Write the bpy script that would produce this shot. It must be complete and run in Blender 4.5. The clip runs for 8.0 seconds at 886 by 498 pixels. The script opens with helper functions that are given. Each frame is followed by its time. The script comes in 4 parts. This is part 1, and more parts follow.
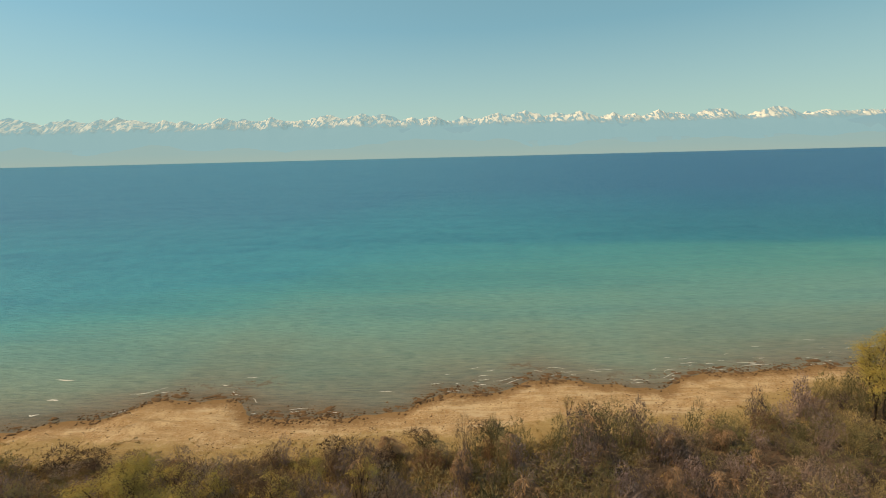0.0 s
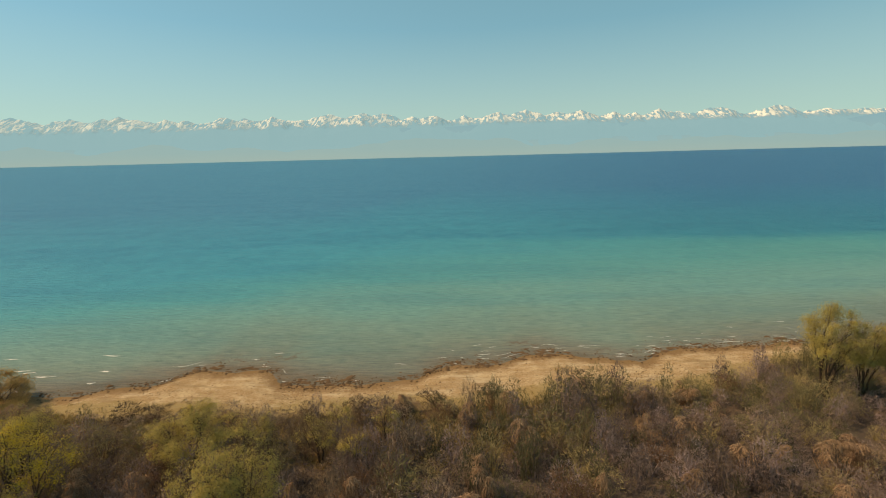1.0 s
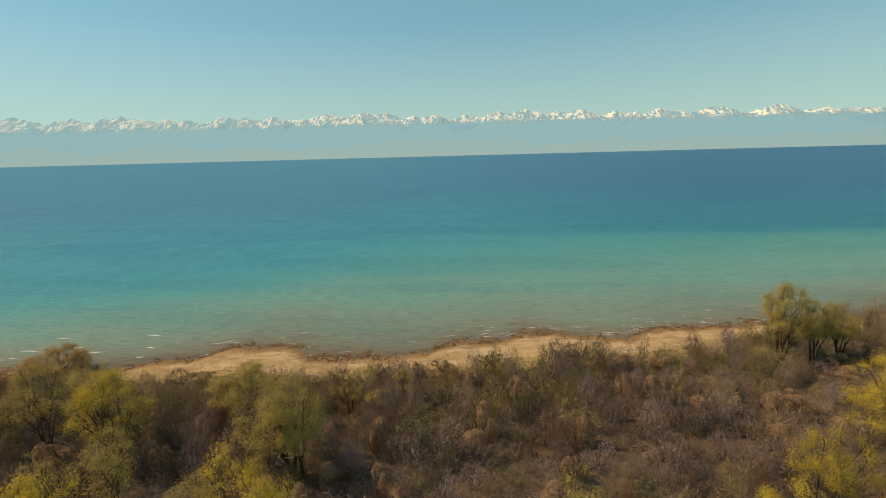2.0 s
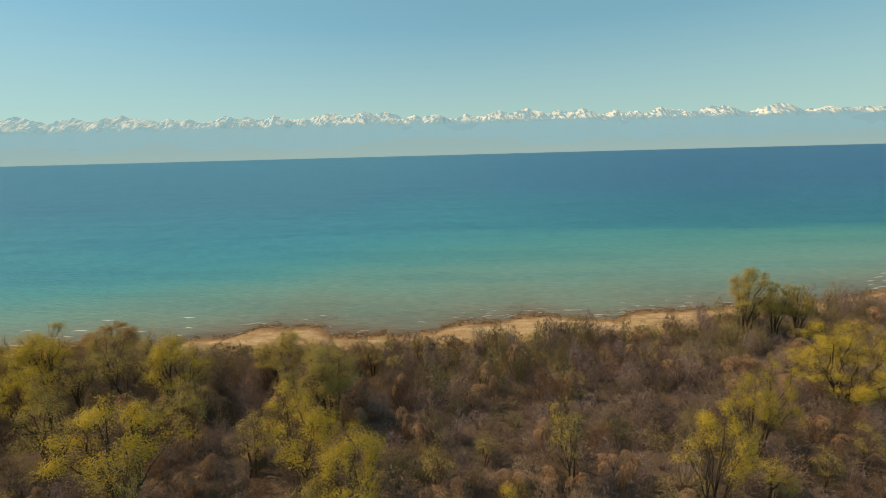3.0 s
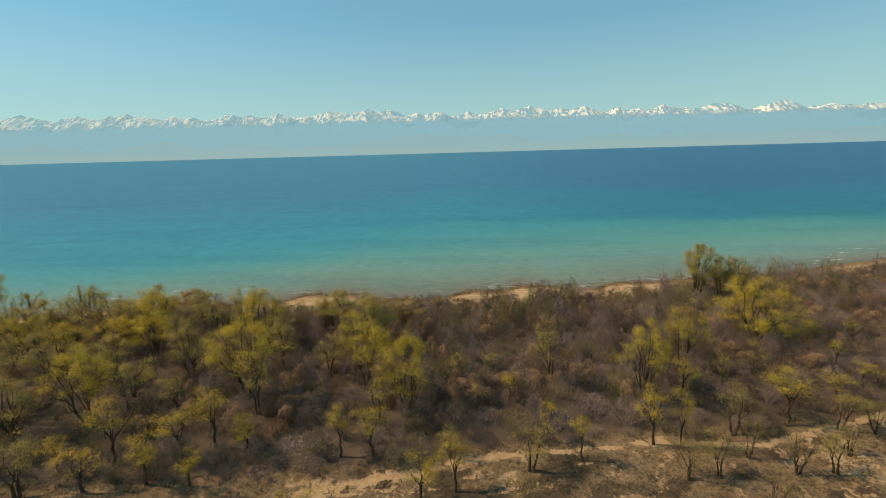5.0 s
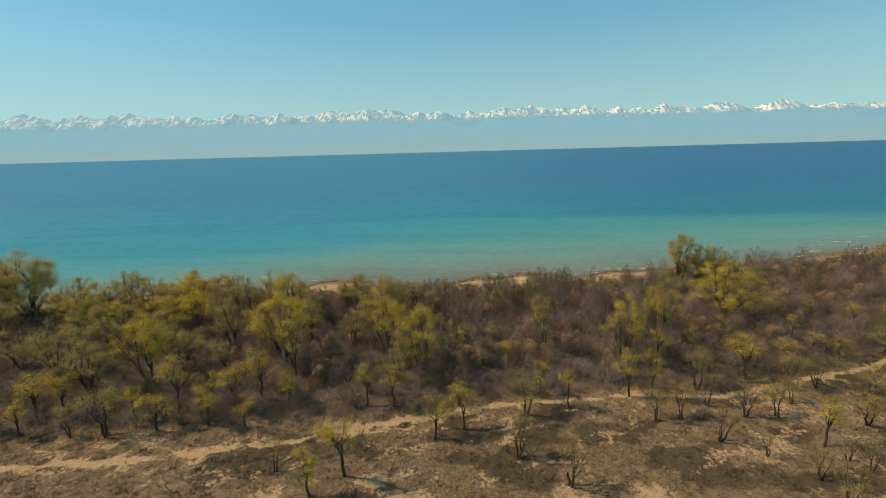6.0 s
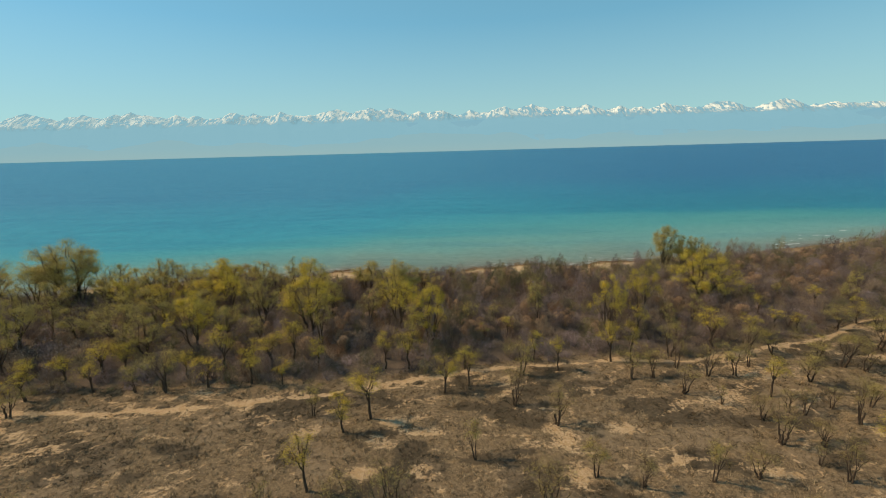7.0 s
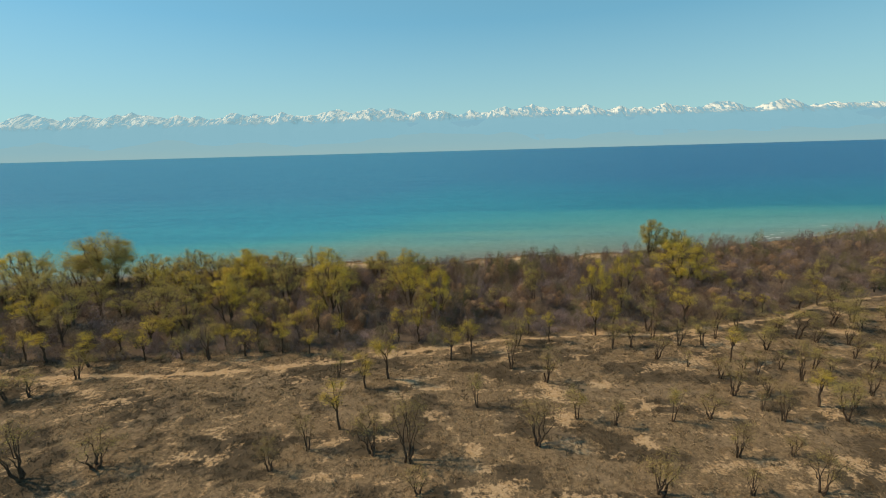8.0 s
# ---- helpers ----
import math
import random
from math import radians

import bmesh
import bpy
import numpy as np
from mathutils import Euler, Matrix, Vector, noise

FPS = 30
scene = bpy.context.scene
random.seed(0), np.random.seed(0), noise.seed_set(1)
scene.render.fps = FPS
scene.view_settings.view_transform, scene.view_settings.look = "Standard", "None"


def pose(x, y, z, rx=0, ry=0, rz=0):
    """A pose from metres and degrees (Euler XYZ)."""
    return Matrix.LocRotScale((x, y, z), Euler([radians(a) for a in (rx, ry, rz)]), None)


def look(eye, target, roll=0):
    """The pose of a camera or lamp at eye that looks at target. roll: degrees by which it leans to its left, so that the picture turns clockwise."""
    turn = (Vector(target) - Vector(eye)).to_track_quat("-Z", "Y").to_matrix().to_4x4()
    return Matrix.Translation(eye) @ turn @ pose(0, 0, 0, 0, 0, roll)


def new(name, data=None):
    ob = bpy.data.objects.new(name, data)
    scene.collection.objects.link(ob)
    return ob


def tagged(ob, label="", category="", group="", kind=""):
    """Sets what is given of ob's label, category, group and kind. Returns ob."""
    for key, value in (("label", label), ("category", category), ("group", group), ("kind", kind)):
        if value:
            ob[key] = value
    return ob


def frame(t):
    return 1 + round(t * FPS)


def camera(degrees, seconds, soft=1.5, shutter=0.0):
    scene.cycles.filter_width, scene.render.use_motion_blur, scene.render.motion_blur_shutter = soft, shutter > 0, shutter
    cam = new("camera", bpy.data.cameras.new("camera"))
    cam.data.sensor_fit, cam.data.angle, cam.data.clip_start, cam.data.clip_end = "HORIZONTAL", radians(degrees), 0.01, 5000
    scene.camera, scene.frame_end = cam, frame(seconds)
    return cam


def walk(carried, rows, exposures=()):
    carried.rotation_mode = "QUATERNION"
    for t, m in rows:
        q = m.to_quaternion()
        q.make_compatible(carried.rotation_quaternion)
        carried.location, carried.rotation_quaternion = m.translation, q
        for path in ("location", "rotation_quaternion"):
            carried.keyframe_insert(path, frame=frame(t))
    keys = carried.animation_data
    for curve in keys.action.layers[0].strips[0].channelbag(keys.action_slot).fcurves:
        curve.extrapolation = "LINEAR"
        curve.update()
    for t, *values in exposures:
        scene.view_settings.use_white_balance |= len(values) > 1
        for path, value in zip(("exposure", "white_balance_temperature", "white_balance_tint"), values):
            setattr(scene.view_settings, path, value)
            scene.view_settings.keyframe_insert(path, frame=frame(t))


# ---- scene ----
cam = camera(88.5, 8.0, soft=0.95)
# seconds, eye x y z, pitch, heading (degrees to the left of +y), lean
PATH = [
    (0.0, -1.248, -3.757, 29.196, -11.784, 3.562, 1.38),
    (0.5, -1.419, -7.508, 29.218, -11.822, 3.611, 1.41),
    (1.0, -1.618, -11.454, 29.294, -11.861, 3.659, 1.44),
    (1.5, -1.840, -15.565, 29.409, -11.904, 3.708, 1.46),
    (2.0, -2.080, -19.810, 29.546, -11.951, 3.760, 1.48),
    (2.5, -2.333, -24.163, 29.694, -12.004, 3.816, 1.49),
    (3.0, -2.595, -28.602, 29.842, -12.061, 3.876, 1.50),
    (3.5, -2.860, -33.106, 29.982, -12.123, 3.942, 1.52),
    (4.0, -3.123, -37.659, 30.108, -12.188, 4.011, 1.54),
    (4.5, -3.379, -42.248, 30.214, -12.255, 4.084, 1.55),
    (5.0, -3.624, -46.862, 30.299, -12.322, 4.159, 1.56),
    (5.5, -3.853, -51.496, 30.363, -12.385, 4.232, 1.56),
    (6.0, -4.059, -56.144, 30.407, -12.443, 4.302, 1.56),
    (6.5, -4.240, -60.808, 30.436, -12.491, 4.365, 1.56),
    (7.0, -4.388, -65.489, 30.455, -12.525, 4.417, 1.56),
    (7.5, -4.501, -70.193, 30.473, -12.540, 4.453, 1.56),
    (8.0, -4.571, -74.931, 30.499, -12.532, 4.468, 1.56),
]
EXPOSURES = [(0.0, 0.0, 9150, 12.5), (4.0, 0.0, 8150, 10.5), (8.0, 0.0, 7150, 6.5)]
walk(cam, [(t, pose(x, y, z, 90 + pitch, 0, heading) @ pose(0, 0, 0, 0, 0, -lean)) for t, x, y, z, pitch, heading, lean in PATH], EXPOSURES)

# ---- world and sun ----
SUN_TO = Vector((-0.97, 0.08, 1.0)).normalized()
world = bpy.data.worlds.new("sky")
world.use_nodes = True
scene.world = world
wn, wl = world.node_tree.nodes, world.node_tree.links
sky = wn.new("ShaderNodeTexSky")
sky.sky_type = "NISHITA"
sky.sun_disc = False
sky.sun_elevation = math.asin(SUN_TO.z)
sky.sun_rotation = math.atan2(SUN_TO.x, SUN_TO.y)
sky.altitude, sky.air_density, sky.dust_density, sky.ozone_density = 1600, 1.0, 0.9, 1.6
tint = wn.new("ShaderNodeMix")
tint.data_type, tint.blend_type = "RGBA", "MULTIPLY"
tint.inputs[0].default_value = 1.0
tint.inputs[7].default_value = (0.585, 0.98, 1.09, 1)
wl.new(sky.outputs[0], tint.inputs[6])

def world_ramp(fac, stops):
    r = wn.new("ShaderNodeValToRGB")
    e = r.color_ramp.elements
    while len(e) < len(stops):
        e.new(0.5)
    for el, (p, v) in zip(e, stops):
        el.position, el.color = p, (v, v, v, 1)
    wl.new(fac, r.inputs[0])
    return r.outputs[0]


def world_mix(fac, a, b):
    m = wn.new("ShaderNodeMix")
    m.data_type = "RGBA"
    wl.new(fac, m.inputs[0])
    wl.new(a, m.inputs[6])
    m.inputs[7].default_value = b
    return m.outputs[2]


# haze fills the lower sky and thins out towards the zenith; the last few degrees over the horizon are pale
up = wn.new("ShaderNodeSeparateXYZ")
wl.new(wn.new("ShaderNodeTexCoord").outputs["Generated"], up.inputs[0])
hazy = world_mix(world_ramp(up.outputs[2], [(0.0, 0.48), (0.32, 0.48), (0.9, 0.10)]), tint.outputs[2], (1.28, 3.42, 4.42, 1))
pale = world_mix(world_ramp(up.outputs[2], [(0.0, 0.60), (0.09, 0.48), (0.24, 0.0)]), hazy, (2.85, 4.20, 4.30, 1))
wl.new(pale, wn["Background"].inputs[0])
wn["Background"].inputs[1].default_value = 0.14

sun_data = bpy.data.lights.new("sun", "SUN")
sun_data.energy, sun_data.angle, sun_data.color = 3.65, radians(0.55), (1.0, 0.82, 0.605)
sun = new("sun", sun_data)
sun.matrix_world = look(SUN_TO * 300, (0, 0, 0))


# ---- materials ----
def lin(r, g, b):
    """Linear colour from 0..255 display values."""
    return tuple(((c / 255 + 0.055) / 1.055) ** 2.4 if c > 10 else c / 255 / 12.92 for c in (r, g, b)) + (1,)


class Nodes:
    def __init__(self, name, rough=0.9, spec=0.2):
        self.mat = bpy.data.materials.new(name)
        self.mat.use_nodes = True
        self.n, self.l = self.mat.node_tree.nodes, self.mat.node_tree.links
        self.bsdf = self.n["Principled BSDF"]
        self.bsdf.inputs["Roughness"].default_value = rough
        self.bsdf.inputs["Specular IOR Level"].default_value = spec
        self.pos = self.n.new("ShaderNodeNewGeometry").outputs["Position"]

    def stretch(self, sx, sy, sz):
        m = self.n.new("ShaderNodeMapping")
        m.inputs["Scale"].default_value = (sx, sy, sz)
        self.l.new(self.pos, m.inputs["Vector"])
        return m.outputs[0]

    def noise(self, scale, detail=4, rough=0.6, at=None):
        t = self.n.new("ShaderNodeTexNoise")
        t.inputs["Scale"].default_value, t.inputs["Detail"].default_value, t.inputs["Roughness"].default_value = scale, detail, rough
        self.l.new(self.pos if at is None else at, t.inputs["Vector"])
        return t.outputs[0]

    def ramp(self, fac, stops):
        r = self.n.new("ShaderNodeValToRGB")
        e = r.color_ramp.elements
        while len(e) < len(stops):
            e.new(0.5)
        for el, (p, c) in zip(e, stops):
            el.position, el.color = p, c if len(c) == 4 else (*c, 1)
        self.l.new(fac, r.inputs[0])
        return r.outputs[0]

    def mix(self, fac, a, b, mode="MIX"):
        m = self.n.new("ShaderNodeMix")
        m.data_type, m.blend_type = "RGBA", mode
        for v, i in ((fac, 0), (a, 6), (b, 7)):
            if isinstance(v, (int, float, tuple)):
                m.inputs[i].default_value = v if not isinstance(v, tuple) or len(v) == 4 else (*v, 1)
            else:
                self.l.new(v, m.inputs[i])
        return m.outputs[2]

    def math(self, op, a, b=0.0, clamp=False):
        m = self.n.new("ShaderNodeMath")
        m.operation, m.use_clamp = op, clamp
        for v, i in ((a, 0), (b, 1)):
            if isinstance(v, (int, float)):
                m.inputs[i].default_value = v
            else:
                self.l.new(v, m.inputs[i])
        return m.outputs[0]

    def attr(self, name):
        a = self.n.new("ShaderNodeAttribute")
        a.attribute_name = name
        return a.outputs["Fac"]

    def rand(self, what="object"):
        if what == "object":
            return self.n.new("ShaderNodeObjectInfo").outputs["Random"]
        return self.n.new("ShaderNodeNewGeometry").outputs["Random Per Island"]

    def colour(self, c):
        self.l.new(c, self.bsdf.inputs["Base Color"])
        return self

    def let_through(self, col, share):
        """Thin leaves and sprays of twigs: part of the light goes through."""
        tr = self.n.new("ShaderNodeBsdfTranslucent")
        self.l.new(col, tr.inputs[0])
        ms = self.n.new("ShaderNodeMixShader")
        ms.inputs[0].default_value = share
        self.l.new(self.bsdf.outputs[0], ms.inputs[1])
        self.l.new(tr.outputs[0], ms.inputs[2])
        self.l.new(ms.outputs[0], self.n["Material Output"].inputs[0])

    def bump(self, h, strength, dist):
        b = self.n.new("ShaderNodeBump")
        b.inputs["Strength"].default_value, b.inputs["Distance"].default_value = strength, dist
        self.l.new(h, b.inputs["Height"])
        self.l.new(b.outputs[0], self.bsdf.inputs["Normal"])
        return self


def twig_material(name, stops, patch=0.35, lightness=0.5, through_light=0.0, bushes=False):
    """Stops: a ramp that runs over clumps (noise in place) and single twigs."""
    k = Nodes(name, 0.95, 0.1)
    f = k.math("ADD", k.math("MULTIPLY", k.noise(patch, 2, 0.5), 1 - lightness * 0.5), k.math("MULTIPLY", k.rand("island"), lightness * 0.5))
    if bushes:
        f = k.math("ADD", k.math("MULTIPLY", f, 0.40), k.math("MULTIPLY", k.attr("tone"), 0.60))
    col = k.ramp(f, stops)
    k.colour(col)
    if through_light:
        k.let_through(col, through_light)
    return k.mat


def leaf_material(name, dark, light, through_light=0.35):
    k = Nodes(name, 0.75, 0.15)
    f = k.math("ADD", k.math("MULTIPLY", k.rand("object"), 0.45), k.math("MULTIPLY", k.rand("island"), 0.55))
    col = k.ramp(f, [(0.05, dark), (0.95, light)])
    k.colour(col)
    k.let_through(col, through_light)
    return k.mat


def ground_material():
    k = Nodes("dry_ground", 0.97, 0.08)
    fine, mid, big, speck = k.noise(5.0, 6, 0.75), k.noise(0.9, 6, 0.7), k.noise(0.12, 4, 0.6), k.noise(2.2, 5, 0.75)
    sand = k.mix(k.ramp(fine, [(0.34, (0, 0, 0)), (0.68, (1, 1, 1))]), (0.34, 0.212, 0.108), (0.52, 0.352, 0.190))
    sand = k.mix(k.ramp(k.noise(0.35, 4, 0.6), [(0.42, (0, 0, 0)), (0.62, (0.8, 0.8, 0.8))]), sand, (0.62, 0.45, 0.265))
    sand = k.mix(k.math("SUBTRACT", 1.0, k.attr("beach")), sand, k.mix(fine, (0.39, 0.252, 0.140), (0.57, 0.385, 0.218)))
    sand = k.mix(k.ramp(k.noise(3.6, 6, 0.8), [(0.52, (0, 0, 0)), (0.60, (0.8, 0.8, 0.8))]), sand, (0.25, 0.145, 0.068))
    sand = k.mix(k.ramp(k.noise(0.8, 5, 0.7), [(0.47, (0, 0, 0)), (0.60, (0.6, 0.6, 0.6))]), sand, (0.37, 0.215, 0.095))
    sand = k.mix(k.ramp(k.noise(8.0, 3, 0.7), [(0.56, (0, 0, 0)), (0.62, (0.7, 0.7, 0.7))]), sand, (0.66, 0.50, 0.31))
    strand = k.noise(1.0, 5, 0.65, k.stretch(0.14, 0.95, 1))
    sand = k.mix(k.math("MULTIPLY", k.attr("beach"), k.ramp(strand, [(0.36, (0.7, 0.7, 0.7)), (0.47, (0, 0, 0))])), sand, (0.300, 0.198, 0.104))
    sand = k.mix(k.math("MULTIPLY", k.attr("beach"), k.ramp(strand, [(0.54, (0, 0, 0)), (0.64, (0.75, 0.75, 0.75))])), sand, (0.560, 0.430, 0.275))
    straw = k.mix(k.ramp(speck, [(0.38, (0, 0, 0)), (0.62, (1, 1, 1))]), (0.108, 0.074, 0.045), (0.235, 0.160, 0.090))
    straw = k.mix(k.ramp(fine, [(0.52, (0, 0, 0)), (0.60, (0.65, 0.65, 0.65))]), straw, (0.370, 0.252, 0.140))
    tract = k.math("ADD", k.attr("tract"), k.math("MULTIPLY", k.math("SUBTRACT", k.noise(1.3, 5, 0.7), 0.5), 1.1))
    straw = k.mix(k.ramp(tract, [(0.30, (0, 0, 0)), (0.62, (0.9, 0.9, 0.9))]), straw, k.mix(speck, (0.056, 0.043, 0.029), (0.118, 0.084, 0.052)))
    straw = k.mix(k.ramp(k.math("ADD", big, k.math("MULTIPLY", k.math("SUBTRACT", speck, 0.5), 0.5)), [(0.52, (0, 0, 0)), (0.64, (0.5, 0.5, 0.5))]), straw, (0.270, 0.190, 0.118))
    # darker brown for the ground between the back and front of the thicket
    floor_brown = k.mix(mid, (0.090, 0.066, 0.048), (0.165, 0.118, 0.084))
    m = k.math("ADD", k.attr("sand"), k.math("MULTIPLY", k.math("SUBTRACT", speck, 0.5), 1.9))
    base = k.mix(k.ramp(m, [(0.46, (0, 0, 0)), (0.66, (1, 1, 1))]), straw, sand)
    sh = k.math("ADD", k.attr("thicket_floor"), k.math("MULTIPLY", k.math("SUBTRACT", mid, 0.5), 0.6))
    base = k.mix(k.ramp(sh, [(0.4, (0, 0, 0)), (0.65, (1, 1, 1))]), base, floor_brown)
    sere = k.math("ADD", k.attr("sere"), k.math("MULTIPLY", k.math("SUBTRACT", speck, 0.5), 1.3))
    base = k.mix(k.ramp(sere, [(0.35, (0, 0, 0)), (0.75, (0.75, 0.75, 0.75))]), base, k.mix(fine, (0.235, 0.160, 0.066), (0.400, 0.285, 0.120)))
    wet = k.math("ADD", k.attr("wet"), k.math("MULTIPLY", k.math("SUBTRACT", speck, 0.5), 1.2))
    base = k.mix(k.ramp(wet, [(0.30, (0, 0, 0)), (0.85, (0.85, 0.85, 0.85))]), base, (0.235, 0.135, 0.062))
    k.colour(base)
    return k.bump(k.math("ADD", k.math("MULTIPLY", fine, 0.4), speck), 0.5, 0.18).mat


def water_material():
    k = Nodes("lake_water", 0.40, 0.04)
    d = k.math("ADD", k.attr("depth"), k.math("MULTIPLY", k.math("SUBTRACT", k.noise(1.0, 4, 0.6, k.stretch(0.012, 0.05, 1)), 0.5), 0.055))
    shallow = [(0.0, (0.19, 0.152, 0.108)), (0.006, (0.215, 0.205, 0.160)), (0.024, (0.205, 0.275, 0.220)), (0.070, (0.160, 0.335, 0.298))]
    soft_edge = k.ramp(d, shallow + [(0.125, (0.078, 0.330, 0.350)), (0.19, (0.048, 0.305, 0.385)), (0.34, (0.042, 0.282, 0.384)), (0.8, (0.052, 0.238, 0.366))])
    hard_edge = k.ramp(d, shallow + [(0.15, (0.095, 0.318, 0.298)), (0.222, (0.060, 0.298, 0.310)), (0.246, (0.024, 0.212, 0.292)), (0.5, (0.024, 0.184, 0.308)), (0.8, (0.032, 0.164, 0.306))])
    col = k.mix(k.attr("edge"), soft_edge, hard_edge)
    rip = k.noise(1.0, 3, 0.6, k.stretch(0.25, 0.85, 0.5))
    chop = k.noise(1.0, 4, 0.7, k.stretch(0.42, 3.6, 1))
    # dark and bright sides of the ripples, painted into the base colour
    col = k.mix(k.ramp(rip, [(0.34, (0.5, 0.5, 0.5)), (0.52, (0, 0, 0))]), col, (0.74, 0.82, 0.85), "MULTIPLY")
    col = k.mix(k.ramp(chop, [(0.42, (1, 1, 1)), (0.48, (0, 0, 0))]), col, (0.74, 0.81, 0.85), "MULTIPLY")
    col = k.mix(k.ramp(chop, [(0.55, (0, 0, 0)), (0.61, (1, 1, 1))]), col, (1.20, 1.15, 1.13), "MULTIPLY")
    # the same painted light and shade for larger waves farther out
    swell_shading = k.noise(1.0, 4, 0.7, k.stretch(0.13, 0.11, 1))
    deep = k.math("MULTIPLY", k.math("SUBTRACT", d, 0.12), 6, clamp=True)
    col = k.mix(k.math("MULTIPLY", deep, k.ramp(swell_shading, [(0.40, (0.7, 0.7, 0.7)), (0.50, (0, 0, 0))])), col, (0.74, 0.85, 0.90), "MULTIPLY")
    col = k.mix(k.math("MULTIPLY", deep, k.ramp(swell_shading, [(0.52, (0, 0, 0)), (0.62, (0.7, 0.7, 0.7))])), col, (1.14, 1.09, 1.07), "MULTIPLY")
    # long darker streaks of ruffled water, also painted shade
    streak_shading = k.noise(1.0, 5, 0.65, k.stretch(0.010, 0.055, 1))
    col = k.mix(k.ramp(streak_shading, [(0.40, (0.8, 0.8, 0.8)), (0.52, (0, 0, 0))]), col, (0.80, 0.88, 0.93), "MULTIPLY")
    shoal = k.math("MULTIPLY", k.math("MULTIPLY", k.attr("shoal"), k.ramp(k.noise(0.55, 5, 0.7), [(0.50, (0, 0, 0)), (0.60, (1, 1, 1))])), 0.75)
    col = k.mix(shoal, col, (0.150, 0.100, 0.062))
    k.colour(col)
    return k.bump(k.math("ADD", rip, k.math("MULTIPLY", chop, 0.45)), 0.55, 0.9).mat


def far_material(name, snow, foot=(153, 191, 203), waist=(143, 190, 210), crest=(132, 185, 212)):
    """Far range behind miles of bright air: lit slopes, the airlight painted on as emission."""
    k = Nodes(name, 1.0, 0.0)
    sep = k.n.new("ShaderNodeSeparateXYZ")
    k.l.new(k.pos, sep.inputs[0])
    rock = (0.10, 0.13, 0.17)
    # the haze is a pale blue glow mixed into the slope material
    haze_glow = k.n.new("ShaderNodeEmission")
    haze_glow.inputs[0].default_value = lin(138, 190, 213)
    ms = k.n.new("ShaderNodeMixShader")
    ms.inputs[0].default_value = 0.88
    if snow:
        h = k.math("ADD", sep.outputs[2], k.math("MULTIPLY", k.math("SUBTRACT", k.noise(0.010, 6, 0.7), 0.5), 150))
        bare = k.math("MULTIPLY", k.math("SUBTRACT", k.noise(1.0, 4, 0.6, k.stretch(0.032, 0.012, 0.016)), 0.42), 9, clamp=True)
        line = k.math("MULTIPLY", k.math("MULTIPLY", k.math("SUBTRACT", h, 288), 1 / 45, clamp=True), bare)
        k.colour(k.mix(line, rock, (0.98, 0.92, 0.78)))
        # the painted glow weakens on snow and towards the right
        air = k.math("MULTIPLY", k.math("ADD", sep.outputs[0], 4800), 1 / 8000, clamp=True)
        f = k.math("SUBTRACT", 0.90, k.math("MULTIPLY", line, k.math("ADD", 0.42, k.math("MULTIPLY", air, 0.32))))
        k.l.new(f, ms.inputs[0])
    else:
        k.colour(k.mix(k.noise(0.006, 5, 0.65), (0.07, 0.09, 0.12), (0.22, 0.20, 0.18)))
        # glow colour painted by height, palest at the foot
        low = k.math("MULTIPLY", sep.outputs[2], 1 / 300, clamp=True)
        k.l.new(k.ramp(low, [(0.0, lin(*foot)), (0.3, lin(*waist)), (1.0, lin(*crest))]), haze_glow.inputs[0])
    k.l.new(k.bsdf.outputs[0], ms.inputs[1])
    k.l.new(haze_glow.outputs[0], ms.inputs[2])
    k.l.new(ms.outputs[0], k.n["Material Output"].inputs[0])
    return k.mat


M_GROUND, M_WATER = ground_material(), water_material()
M_SNOW, M_HILL = far_material("snowy_range_painted_haze", True), far_material("foothills_painted_haze", False)
M_LOW_HILL = far_material("low_hills_painted_haze", False, (153, 191, 203), (146, 190, 207), (143, 189, 208))
M_BARK = twig_material("dark_bark", [(0.2, (0.050, 0.034, 0.024)), (0.8, (0.115, 0.078, 0.052))], 1.5)
M_TWIG = twig_material("grey_brown_twigs", [(0.2, (0.11, 0.076, 0.048)), (0.8, (0.23, 0.16, 0.098))], 1.5)
M_LEAF_YELLOW = leaf_material("spring_leaves_yellow", (0.450, 0.345, 0.062), (0.800, 0.590, 0.096), 0.52)
M_LEAF_OLIVE = leaf_material("spring_leaves_olive", (0.395, 0.318, 0.108), (0.590, 0.458, 0.140), 0.52)
M_LEAF_BROWN = leaf_material("catkin_brown_buds", (0.38, 0.245, 0.095), (0.52, 0.345, 0.130), 0.45)
M_SHRUB = twig_material("brown_thicket", [(0.16, (0.115, 0.076, 0.057)), (0.34, (0.232, 0.148, 0.098)), (0.48, (0.220, 0.156, 0.109)), (0.62, (0.300, 0.215, 0.134)), (0.82, (0.405, 0.290, 0.208))], 0.16, 0.16, 0.14, True)
M_SHRUB_GREY = twig_material("grey_thicket", [(0.16, (0.118, 0.086, 0.076)), (0.42, (0.225, 0.162, 0.140)), (0.62, (0.285, 0.205, 0.173)), (0.82, (0.385, 0.280, 0.259))], 0.16, 0.16, 0.14, True)
M_SHRUB_GREEN = twig_material("olive_thicket", [(0.16, (0.098, 0.090, 0.052)), (0.42, (0.200, 0.172, 0.086)), (0.62, (0.275, 0.222, 0.104)), (0.82, (0.420, 0.315, 0.155))], 0.16, 0.16, 0.14, True)
M_CREST = twig_material("tan_dry_vines", [(0.25, (0.30, 0.180, 0.105)), (0.7, (0.50, 0.330, 0.205))], 0.8, 0.7, 0.3)
